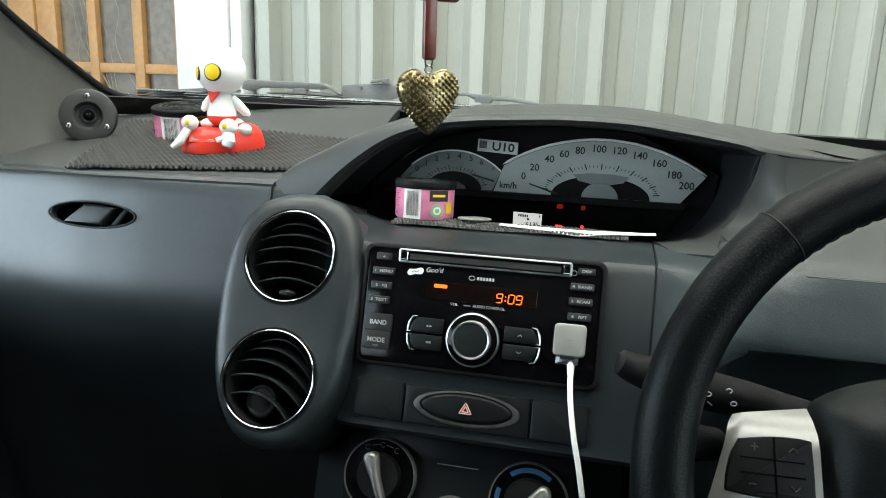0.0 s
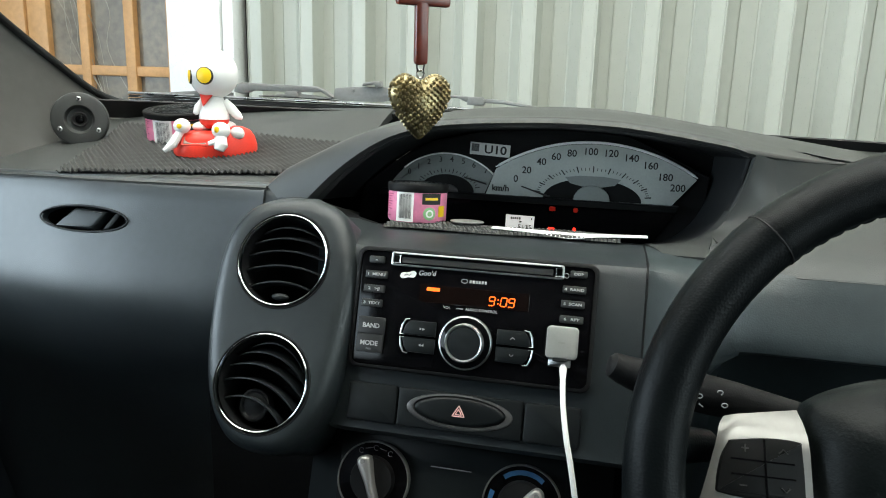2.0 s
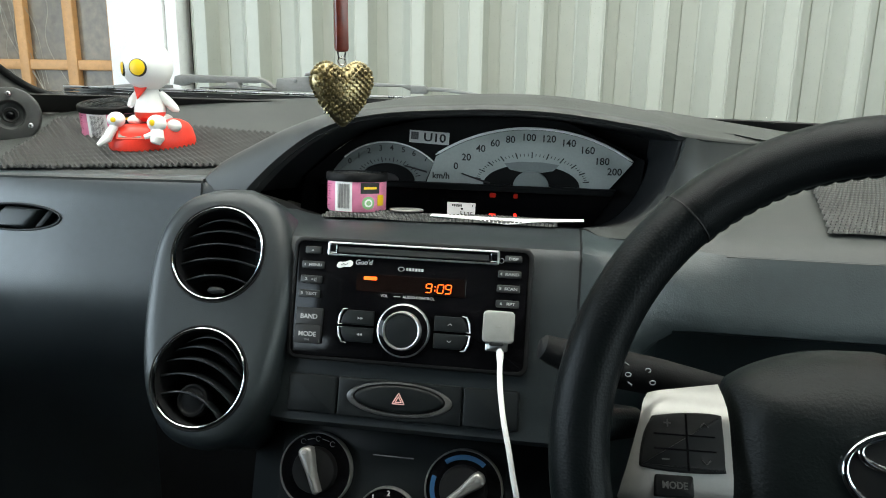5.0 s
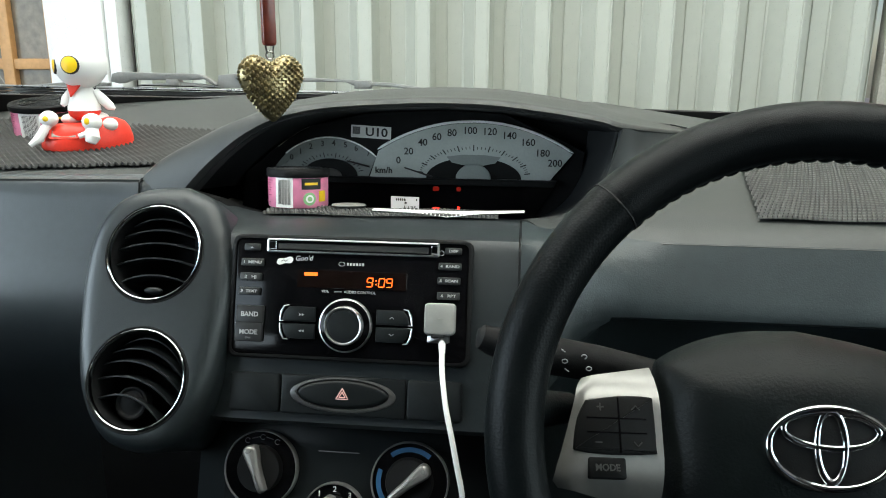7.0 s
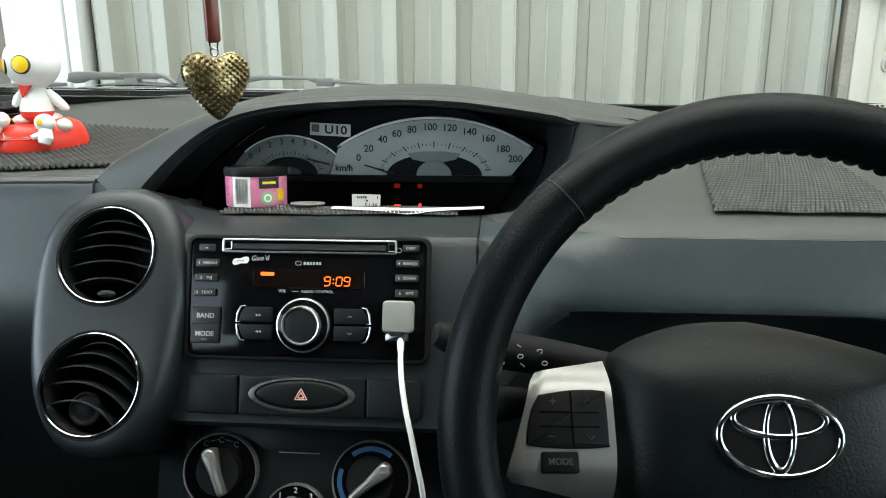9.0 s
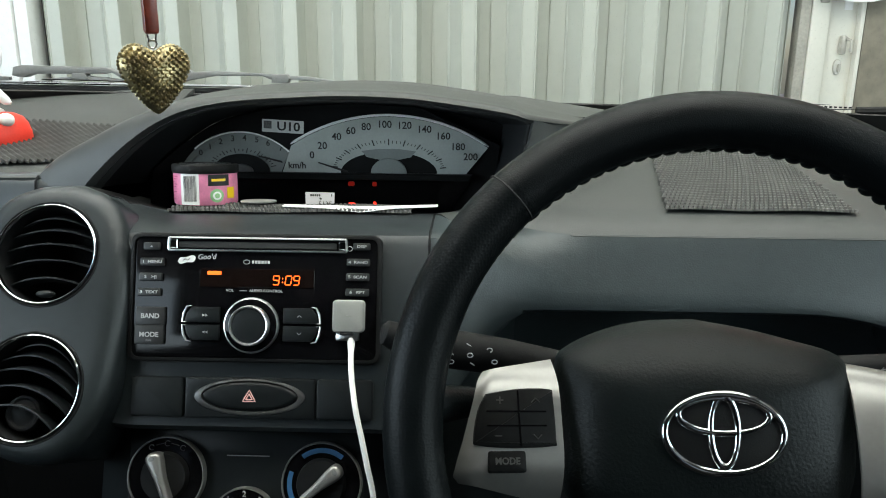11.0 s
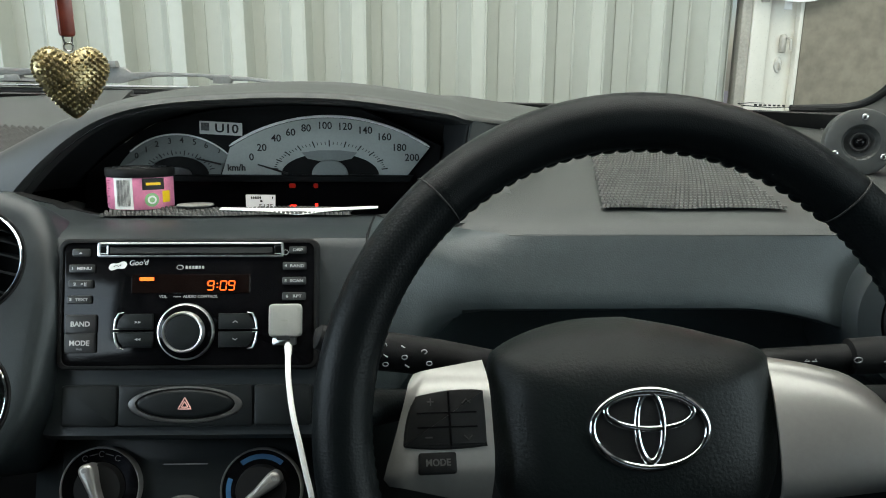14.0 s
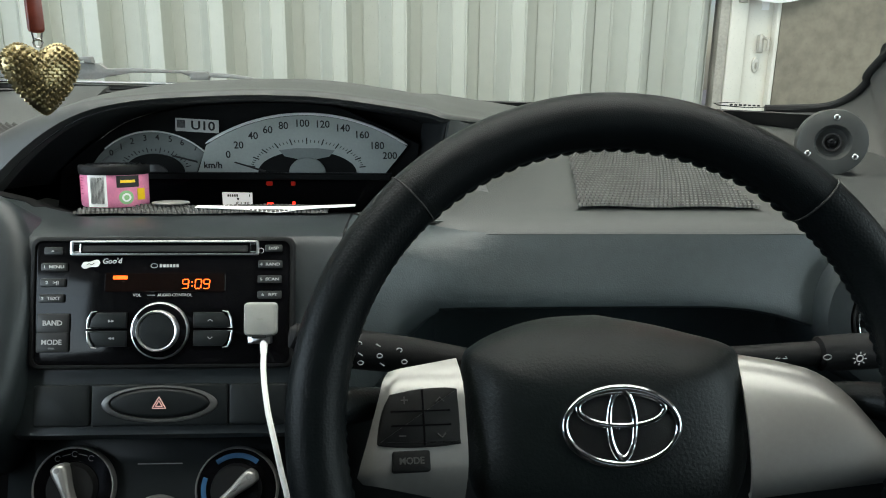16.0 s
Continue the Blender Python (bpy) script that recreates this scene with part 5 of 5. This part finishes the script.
# ---- stalks ----
s1 = thing("wiper_stalk", pose(0, 0, 0), "black wiper stalk with white symbols behind the wheel", "stalk", "column stalks")
axis = [(0.115, -0.114, 0.9690), (0.117, -0.1135, 0.9685), (0.124, -0.112, 0.9650), (0.141, -0.107, 0.9585), (0.160, -0.102, 0.9530), (0.200, -0.094, 0.9440), (0.240, -0.086, 0.9340), (0.290, -0.078, 0.9220)]
part("lever", tube(axis, [0.005, 0.0085, 0.0100, 0.0125, 0.0138, 0.0132, 0.0115, 0.0100], 20), BLACK, s1)
for x, z, kind in ((0.1615, 0.9615, 0), (0.1625, 0.9550, 1), (0.1625, 0.9485, 0), (0.1745, 0.9590, 1), (0.1755, 0.9525, 0), (0.1770, 0.9460, 1), (0.1890, 0.9545, 0), (0.1925, 0.9465, 0)):
    y = -0.1020 + (x - 0.16) * 0.2 - math.sqrt(max(0.0, 0.0137 ** 2 - (z - 0.9530 + (x - 0.16) * 0.22) ** 2)) - 0.0004
    if kind:
        part("symbol", tube([(x - 0.0014, y, z + 0.001), (x + 0.0016, y, z - 0.0012)], 0.00045, 6), WHITEINK, s1)
    else:
        part("symbol", tube([(x + 0.0019 * math.cos(b), y, z + 0.0015 * math.sin(b)) for b in steps(0, 6.283, 10)[:-1]], 0.0004, 5, True), WHITEINK, s1)
s2 = thing("light_stalk", pose(0, 0, 0), "black light stalk with white symbols behind the wheel", "stalk", "column stalks")
ax0, ax1 = Vector((0.561, -0.093, 0.946)), Vector((0.36, -0.080, 0.930))
part("lever", tube([ax0.lerp(ax1, k) for k in (0, 0.02, 0.05, 0.2, 0.30, 0.31, 0.6, 1.0)], [0.008, 0.0125, 0.0135, 0.0135, 0.0130, 0.0095, 0.009, 0.009], 18), BLACK, s2)
cx, cy, cz = 0.522, -0.1055, 0.944
for a in steps(0, 2 * math.pi, 8)[:-1]:
    part("symbol", tube([(cx + 0.0036 * math.cos(a), cy, cz + 0.0036 * math.sin(a)), (cx + 0.0052 * math.cos(a), cy, cz + 0.0052 * math.sin(a))], 0.0004, 5), WHITEINK, s2)
part("symbol", tube([(cx + 0.0024 * math.cos(b), cy, cz + 0.0024 * math.sin(b)) for b in steps(0, 6.283, 12)[:-1]], 0.0005, 5, True), WHITEINK, s2)
part("symbol", tube([(0.498 + 0.003 * math.cos(b), cy + 0.0005, 0.945 + 0.002 * math.sin(b)) for b in steps(0, 6.283, 10)[:-1]], 0.0005, 5, True), GREYINK, s2)
for sx in (-1, 1):
    part("symbol", tube([(0.467 + sx * 0.001, -0.0995, 0.942), (0.467 + sx * 0.0045, -0.0995, 0.942), (0.467 + sx * 0.003, -0.0995, 0.9435)], 0.0004, 5), WHITEINK, s2)


# ---- tweeters ----
def tweeter(m):
    t = thing("tweeter", m, "round black tweeter speaker with three bright screws", "speaker", "tweeters")
    part("housing", lathe([(0.0385, -0.016), (0.0385, 0.0), (0.0375, 0.0035), (0.035, 0.005), (0.0205, 0.005), (0.0190, 0.0035), (0.0165, -0.004), (0.006, -0.007), (0.0, -0.007)], 48), DASH, t)
    part("dome_ring", tube([(0.0095 * math.cos(a), 0.0095 * math.sin(a), -0.0015) for a in steps(0, 6.283, 28)[:-1]], 0.0016, 8, True), RUBBER, t)
    part("dome", ball(0.006, 0.006, 0.005, (0, 0, -0.003)), PIANO, t)
    for a in (88, 208, 328):
        s = part("screw", lathe([(0.0, 0.0066), (0.0022, 0.0066), (0.0034, 0.0058), (0.0036, 0.0045)], 16), STEEL, t, "bright screw head")
        s.location = (0.029 * math.cos(radians(a)), 0.029 * math.sin(radians(a)), 0)
        part("screw_socket", lathe([(0.0, 0.0069), (0.0014, 0.0069), (0.0014, 0.0060)], 6), RUBBER, s)
    return t


tweeter(face(-0.624, 0.300, 1.0838, 0.10, 33) @ Matrix.Scale(0.97, 4))
tweeter(face(0.656, 0.192, 1.0675, 0.10, -20) @ Matrix.Scale(0.93, 4))


# ---- mats ----
def ribbed_mat(corners, height, cells, label):
    """A thin foam mat with slanting ribs that lies on the pad."""
    a, b, c, d = [Vector(p) for p in corners]
    nu, nv = cells
    rows = []
    for i in range(nv + 1):
        v = i / nv
        row = []
        for j in range(nu + 1):
            u = j / nu
            p = a.lerp(b, u).lerp(d.lerp(c, u), v)
            h = 0.0022 + 0.0022 * math.sin((p.x + p.y) * 2 * math.pi / 0.0082)
            wob = 0.0012 * math.sin(9 * u + 5 * v) + 0.0008 * noise.noise((u * 7, v * 7, 1.3))
            e = 0.0012 * math.sin(60 * u) * (v == 0) + 0.0012 * math.sin(45 * v) * (u in (0, 1))
            row.append((p.x + e * 0.5, p.y + e, height(p.x, p.y) + 0.0022 + h + abs(wob)))
        rows.append(row)
    return solo("anti_slip_mat", sheet(rows, 0.0018), MAT, label, "mat")


def netted_mat(corners, height, cells, label, rise=0.0016):
    """A thin foam mat of staggered knots on a dark web."""
    a, b, c, d = [Vector(p) for p in corners]
    nu, nv = cells

    def at(u, v, h):
        p = a.lerp(b, u).lerp(d.lerp(c, u), v)
        return Vector((p.x, p.y, height(p.x, p.y) + rise + h + 0.0006 * math.sin(11 * u + 6 * v)))
    web = solo("anti_slip_mat", sheet([[at(u, v, 0.0) for u in steps(0, 1, nu)] for v in steps(0, 1, nv)], 0.0012), RUBBER, label, "mat")
    verts, faces = [], []
    for i in range(nv + 1):
        for j in range(nu + 1):
            u, v = (j + 0.5 * (i % 2)) / nu, i / nv
            if u > 1.0:
                continue
            p = at(u, v, 0.0)
            wx, wy = 0.56 * (b - a).length / nu, 0.40 * (d - a).length / nv
            n = len(verts)
            for k in range(6):
                t = math.pi / 3 * k
                verts.append((p.x + wx * math.cos(t), p.y + wy * math.sin(t), p.z - 0.0004))
            for k in range(6):
                t = math.pi / 3 * k
                verts.append((p.x + 0.6 * wx * math.cos(t), p.y + 0.6 * wy * math.sin(t), p.z + 0.0022))
            faces += [(n + k, n + (k + 1) % 6, n + 6 + (k + 1) % 6, n + 6 + k) for k in range(6)] + [tuple(n + 6 + k for k in range(6))]
    me = bpy.data.meshes.new("netting")
    me.from_pydata(verts, [], faces)
    me.materials.append(NET)
    knots = new("netting", me)
    knots.parent = web
    knots["kind"] = "stuff"
    return web


ribbed_mat(((-0.530, 0.140), (-0.272, 0.195), (-0.235, 0.335), (-0.610, 0.375)), on_left_pad, (190, 110), "black ribbed anti-slip mat on the dashboard top")
netted_mat(((0.357, 0.085), (0.528, 0.084), (0.508, 0.262), (0.386, 0.290)), pad_right, (40, 30), "dark netted anti-slip mat on the driver's dashboard top", 0.0036)
netted_mat(((-0.110, 0.093), (0.118, 0.102), (0.118, 0.125), (-0.110, 0.125)), lambda x, y: 1.0072, (56, 6), "black netted anti-slip mat on the shelf below the gauges")


# ---- tins, disc and paper ----
def tin(m, r, h, label):
    t = thing("air_freshener_tin", m, label, "tin", "air freshener tins")
    part("body", lathe([(0.0, 0.0), (r * 0.97, 0.0), (r, 0.0015), (r, h), (r * 0.97, h + 0.001), (0.0, h + 0.001)], 56), PINK, t, "pink printed tin body")
    part("lid", lathe([(0.0, h - 0.001), (r * 1.03, h - 0.001), (r * 1.05, h + 0.0012), (r * 1.05, h + 0.006), (r * 1.02, h + 0.0075), (0.93 * r, h + 0.008), (0.90 * r, h + 0.0068), (0.0, h + 0.0068)], 56), BLACK, t, "black vented plastic lid")
    for k, rr in enumerate((0.78, 0.62, 0.46, 0.30)):
        part("lid_ring", tube([(r * rr * math.cos(a), r * rr * math.sin(a), h + 0.0072) for a in steps(0, 6.283, 40)[:-1]], 0.0012, 6, True), KEY, t)

    def wrap(a0, a1, z0, z1, mat, name, lift=0.0004):
        part(name, sheet([[((r + lift) * math.sin(radians(a)), -(r + lift) * math.cos(radians(a)), z) for a in steps(a0, a1, 10)] for z in (z0, z1)], 0.0003, ((math.sin(radians(a0 + a1) / 2)), -math.cos(radians(a0 + a1) / 2), 0)), mat, t)
    wrap(-26, 10, 0.02 * h, 0.97 * h, PAPER, "barcode_patch")
    for k in range(13):
        a = -19 + k * 2.0
        wrap(a, a + (0.6 if k % 3 else 0.3), 0.12 * h, 0.90 * h, INK, "barcode_bar", 0.0008)
    wrap(26, 66, 0.60 * h, 0.95 * h, INK, "name_plate")
    wrap(32, 58, 0.74 * h, 0.82 * h, YELLOW, "name_bar", 0.0008)
    for name, k, lift, mat in (("green_badge", 1.0, 0.0005, GREEN), ("badge_centre", 0.62, 0.0009, PAPER), ("leaf_mark", 0.36, 0.0012, GREEN)):
        rings = []
        for q in (1.0, 0.6, 0.1):
            rings.append([((r + lift) * math.sin(0.72 + 0.22 * k * q * math.cos(b)), -(r + lift) * math.cos(0.72 + 0.22 * k * q * math.cos(b)), (0.30 + 0.21 * k * q * math.sin(b)) * h) for b in steps(0, 2 * math.pi, 24)[:-1]])
        part(name, loft(rings, True, False), mat, t)
    for k, z in enumerate((0.86, 0.78, 0.70, 0.62, 0.54, 0.46, 0.38, 0.16)):
        wrap(-72, -36 - (k * 5) % 13, z * h, (z + 0.025) * h, PINKINK, "print_line", 0.0006)
    wrap(62, 80, 0.2 * h, 0.55 * h, YELLOW, "print_flower")
    return t


tin(pose(-0.0890, 0.137, 1.0085, -5, 0, -3), 0.0305, 0.0315, "pink air freshener tin on the shelf below the gauges")
tin(pose(-0.489, 0.338, 1.0590, 7, 0, 8), 0.0455, 0.036, "pink air freshener tin with black lid on the dashboard mat")
solo("disc", moved(lathe([(0.0, 0.0), (0.0165, 0.0), (0.0175, 0.0008), (0.0175, 0.0014), (0.0165, 0.0021), (0.0, 0.0021)], 40), pose(-0.033, 0.126, 1.0115, -6)), GREYP, "small pale grey plastic disc on the shelf", "disc")
fold = []
for u in steps(0, 1, 14):
    row = []
    for v in steps(0, 1, 4):
        x = -0.004 + 0.149 * u
        y = 0.102 + 0.010 * v + (0.004 * math.sin(math.pi * u) * -1 * (1 - v)) + 0.02 * max(0, u - 0.6)
        z = 1.0118 - 0.003 * (1 - v) * math.exp(-((u - 0.5) / 0.12) ** 2) + 0.002 * abs(u - 0.5)
        row.append((x, y, z))
    fold.append(row)
solo("paper", sheet(fold, 0.0006), PAPER, "folded white paper slip lying on the shelf", "paper")

# ---- figurine ----
fx, fy, fz = -0.393, 0.262, 1.0490
turn = pose(fx, fy, fz, 0, 0, 20)
base = [(p.x, p.y) for p in smooth_line([(-0.061, -0.012), (-0.045, -0.030), (-0.010, -0.034), (0.030, -0.026), (0.058, -0.008), (0.063, 0.012), (0.045, 0.028), (0.0, 0.030), (-0.045, 0.020), (-0.061, -0.012)], 4)][:-1]
rows = []
for h, k in ((0.0, 0.97), (0.003, 1.0), (0.010, 0.99), (0.017, 0.93), (0.022, 0.82), (0.025, 0.62), (0.026, 0.3)):
    rows.append([((x * k + 0.006 * (1 - k)) * 0.82, y * k * 0.9, h * (1.25 + 4.0 * max(0, x))) for x, y in base])
shapes = [
    (loft(rows, True, True), 1),
    (moved(prism(rrect(0.034, 0.014, 0.002), 0, 0.002, 0.0006), pose(-0.020, -0.0245, 0.0195, 55, 0, -4)), 1),
    (moved(prism(rrect(0.027, 0.009, 0.001), 0.001, 0.0024), pose(-0.020, -0.0247, 0.0196, 55, 0, -4)), 3),
    (ball(0.012, 0.014, 0.007, (-0.016, 0.002, 0.036)), 0),
    (ball(0.012, 0.014, 0.007, (0.014, 0.006, 0.037)), 0),
    (lathe([(0.0, 0.034), (0.012, 0.035), (0.0175, 0.040), (0.0185, 0.047)], 32), 1),
    (lathe([(0.0188, 0.0465), (0.0182, 0.052), (0.0160, 0.062), (0.0125, 0.072), (0.009, 0.079), (0.0, 0.080)], 32), 0),
    (moved(prism([(-0.0105, 0.0), (-0.001, -0.0165), (0.0100, 0.0)], 0.0, 0.0022, 0.0008), pose(-0.006, -0.0098, 0.0775, 66, 0, -28)), 1),
    (tube([(0.0125, 0.0, 0.069), (0.021, 0.0, 0.060), (0.030, -0.002, 0.051), (0.035, -0.003, 0.048)], [0.0055, 0.0064, 0.0055, 0.002], 12), 0),
    (tube([(-0.012, 0.0, 0.069), (-0.018, -0.004, 0.060), (-0.022, -0.008, 0.053)], [0.0055, 0.0060, 0.003], 12), 0),
    (ball(0.0305, 0.0295, 0.0305, (0.001, 0.0, 0.1025), seg=32), 0),
]
for az in (-12, -70):
    eye_m = pose(0.001, 0.0, 0.1025) @ pose(0, 0, 0, 0, 0, az) @ pose(0, -0.0270, -0.002, 87)
    shapes += [(moved(lathe([(0.0, 0.0040), (0.005, 0.0034), (0.0094, 0.0021), (0.0103, 0.0004)], 28), eye_m), 2), (moved(lathe([(0.0094, 0.0023), (0.0103, 0.0018), (0.0110, 0.0004), (0.0110, -0.003)], 28), eye_m), 4)]
shapes += [
    (ball(0.0105, 0.0100, 0.0095, (-0.036, -0.020, 0.038)), 0), (tube([(-0.038, -0.022, 0.031), (-0.046, -0.030, 0.016), (-0.056, -0.034, 0.008)], [0.005, 0.0058, 0.003], 10), 0), (ball(0.0032, 0.0015, 0.0032, (-0.0375, -0.0295, 0.0385)), 2),
    (ball(0.0115, 0.0105, 0.0105, (0.012, -0.026, 0.034)), 0), (tube([(0.012, -0.027, 0.028), (0.012, -0.032, 0.016), (0.010, -0.034, 0.010)], [0.007, 0.009, 0.006], 10), 0), (tube([(0.010, -0.032, 0.022), (-0.002, -0.036, 0.018)], [0.004, 0.003], 8), 0), (ball(0.0034, 0.0016, 0.0040, (0.0085, -0.0355, 0.0355)), 2),
    (ball(0.009, 0.008, 0.008, (0.030, -0.014, 0.030)), 0),
]
solo("figurine", merged(shapes), [TOYWHITE, RED, YELLOW, GREY, INK], "white and red plastic toy figurine on a red base", "figurine", turn)

# ---- hanging pendant ----
PM = pose(-0.0155, -0.138, 0, 0, 0, 36)
pend = thing("pendant", PM, "gold studded metal heart pendant hanging from a wooden cross", "pendant")


HEART = smooth_line([(0, 0.0325), (0.004, 0.0362), (0.0105, 0.0385), (0.0170, 0.0355), (0.0205, 0.0285), (0.0188, 0.0210), (0.0130, 0.0112), (0.0065, 0.0038), (0.0018, 0.0000), (0, -0.0008)], 8)


def heart(u):
    """Outline of the heart; u runs once round from the notch."""
    k = (u / math.pi) % 2.0
    f = min(k, 2.0 - k) * (len(HEART) - 1)
    i = min(int(f), len(HEART) - 2)
    p = HEART[i].lerp(HEART[i + 1], f - i)
    return (p.x if k <= 1.0 else -p.x) * 0.985, p.y + 1.1175


outline = [heart(u) for u in steps(0, 2 * math.pi, 48)[:-1]]
cx, cz = 0.0, 1.1385
rows = []
for k, d in ((0.05, -0.0105), (0.35, -0.0100), (0.62, -0.0082), (0.82, -0.0055), (0.95, -0.0025), (1.0, 0.0), (0.95, 0.0025), (0.82, 0.0055), (0.62, 0.0082), (0.35, 0.0100), (0.05, 0.0105)):
    rows.append([(cx + (x - cx) * k, d, cz + (z - cz) * k) for x, z in outline])
hb = part("heart", loft(rows, True, True), BRONZE, pend, "aged gold heart")
reach = sorted((math.atan2(z - cz, x - cx), math.hypot(x - cx, z - cz)) for x, z in [heart(u) for u in steps(0, 2 * math.pi, 160)[:-1]])
reach = [(reach[-1][0] - 2 * math.pi, reach[-1][1])] + reach + [(reach[0][0] + 2 * math.pi, reach[0][1])]
studs = []
for i in range(-10, 11):
    for j in range(-12, 12):
        x, z = cx + 0.00225 * i, cz + 0.0019 * j
        if (i + j) % 2:
            continue
        k = math.hypot(x - cx, z - cz) / curve_at(reach, math.atan2(z - cz, x - cx))
        if k > 0.97:
            continue
        for sy in (-1, 1):
            p = Vector((x, sy * 0.0105 * math.sqrt(max(0.0, 1 - k ** 2.3)), z))
            out = Vector(((x - cx) * 0.5, sy * 0.012, (z - cz) * 0.5)).normalized()
            bm = bmesh.new()
            bmesh.ops.create_cone(bm, segments=6, radius1=0.0016, radius2=0.0008, depth=0.0011, cap_ends=True)
            studs.append((moved(bm, Matrix.Translation(p + out * 0.0005) @ out.to_track_quat("Z", "Y").to_matrix().to_4x4()), 0))
for u in steps(0, 2 * math.pi, 64)[:-1]:
    x, z = heart(u)
    out = Vector((x - cx, 0, z - cz)).normalized()
    bm = bmesh.new()
    bmesh.ops.create_cone(bm, segments=6, radius1=0.0014, radius2=0.0006, depth=0.0012, cap_ends=True)
    studs.append((moved(bm, Matrix.Translation(Vector((x, 0, z)) + out * 0.0003) @ out.to_track_quat("Z", "Y").to_matrix().to_4x4()), 0))
sb = part("studs", merged(studs), BRONZE, hb)
sb["kind"] = "stuff"
part("eyelet", tube([(0.0024 * math.cos(a), 0, 1.1565 + 0.0024 * math.sin(a)) for a in steps(0, 6.283, 16)[:-1]], 0.0006, 6, True), STEEL, pend)
part("link", tube([(-0.0028, 0, 1.1640), (-0.0018, 0, 1.158), (0.0018, 0, 1.158), (0.0028, 0, 1.1640)], 0.0006, 6), STEEL, pend)
part("cross", merged([(box(0.0088, 0.006, 0.075, 0.0022, (0, 0, 1.1995)), 0), (box(0.0355, 0.0062, 0.0095, 0.002, (0.001, 0, 1.2020)), 0)]), MAHOGANY, pend, "red-brown wooden cross")
part("cord", tube([(0, 0, 1.235), (0, 0.002, 1.36), (0, 0.004, 1.505)], 0.001, 6), RUBBER, pend)

# ---- wiper ----
wip = thing("wiper", face(0, 0.52, 0), "grey windscreen wiper resting at the foot of the glass", "wiper")


def plate(name, pts, z0, z1, mat=WIPER, label=""):
    area = sum(p[0] * q[1] - q[0] * p[1] for p, q in zip(pts, pts[1:] + pts[:1]))
    return part(name, prism(pts if area > 0 else pts[::-1], z0, z1, 0.0015, 2), mat, wip, label)


blade = [(x, 1.1085 - 0.010 * (x + 0.38), 0.0) for x in steps(-0.70, -0.06, 20)]
part("blade", tube([(x, z - 0.003, 0) for x, z, _ in blade], 0.0045, 8), RUBBER, wip, "black rubber blade")
part("blade_rail", tube([(x, z + 0.0045, 0.004) for x, z, _ in blade], 0.0022, 8), STEEL, wip, "bright metal rail")
part("blade_rail", tube([(x, z - 0.0085, 0.004) for x, z, _ in blade], 0.0016, 8), STEEL, wip, "bright metal rail")
plate("arm_cover", [(-0.503, 1.124), (-0.500, 1.136), (-0.488, 1.139), (-0.36, 1.1365), (-0.345, 1.131), (-0.332, 1.121), (-0.335, 1.1185), (-0.352, 1.129), (-0.366, 1.1270), (-0.47, 1.1265), (-0.482, 1.1220), (-0.49, 1.121)], -0.006, 0.006, WIPER, "grey bowed bracket")
plate("bracket", [(-0.46, 1.1195), (-0.42, 1.1225), (-0.40, 1.1245), (-0.36, 1.122), (-0.325, 1.117), (-0.325, 1.115), (-0.40, 1.1175), (-0.46, 1.1175)], -0.004, 0.004)
plate("joint", [(-0.414, 1.1185), (-0.411, 1.128), (-0.392, 1.128), (-0.388, 1.1185)], -0.008, 0.008)
plate("arm", [(-0.335, 1.1155), (-0.331, 1.1345), (-0.30, 1.138), (-0.27, 1.139), (-0.245, 1.1385), (-0.235, 1.131), (-0.20, 1.1325), (-0.13, 1.1295), (-0.112, 1.1285), (-0.106, 1.1205), (-0.118, 1.1205), (-0.13, 1.1255), (-0.20, 1.1255), (-0.235, 1.1195), (-0.252, 1.1155)], -0.010, -0.002, WIPER, "broad grey arm")
plate("clip", [(-0.283, 1.1395), (-0.281, 1.1445), (-0.262, 1.1475), (-0.253, 1.1475), (-0.251, 1.1385), (-0.262, 1.1385), (-0.263, 1.1425)], -0.006, 0.006)
part("rivet", lathe([(0.0, 0.003), (0.003, 0.0025), (0.0036, 0.0)], 14), WIPER, wip).location = (-0.301, 1.1325, -0.002)
plate("end_clip", [(-0.115, 1.1165), (-0.113, 1.1285), (-0.092, 1.1285), (-0.087, 1.1225), (-0.091, 1.1160)], -0.006, 0.008)
plate("tail", [(-0.094, 1.1205), (-0.086, 1.1265), (-0.060, 1.1255), (-0.02, 1.1195), (0.01, 1.1140), (0.0, 1.1125), (-0.06, 1.1195)], -0.005, 0.005)
plate("second_arm", [(-0.70, 1.106), (-0.66, 1.1165), (-0.60, 1.121), (-0.555, 1.1245), (-0.51, 1.122), (-0.51, 1.117), (-0.58, 1.1145), (-0.66, 1.110)], -0.006, 0.004)
plate("joint", [(-0.575, 1.1155), (-0.570, 1.1275), (-0.548, 1.1295), (-0.545, 1.1165)], -0.008, 0.008)

# ---- sticker on the glass ----
decal = thing("glass_sticker", face(0.648, 0.385, 1.0955, 0.0, 0, -1.5), "thin black lettered sticker along the foot of the windscreen", "sticker")
part("swoosh", tube([(0.045, -0.001, 0), (0.0, -0.0035, 0), (-0.04, -0.0015, 0), (-0.046, 0.0005, 0), (-0.03, 0.002, 0), (-0.01, 0.0022, 0)], [0.0003, 0.0006, 0.0008, 0.0006, 0.0006, 0.0002], 6), RUBBER, decal)
for k in range(7):
    part("print_bar", prism(rrect(0.0040, 0.0022, 0.0006, -0.022 + k * 0.0062, -0.0005), 0, 0.0004), RUBBER, decal)
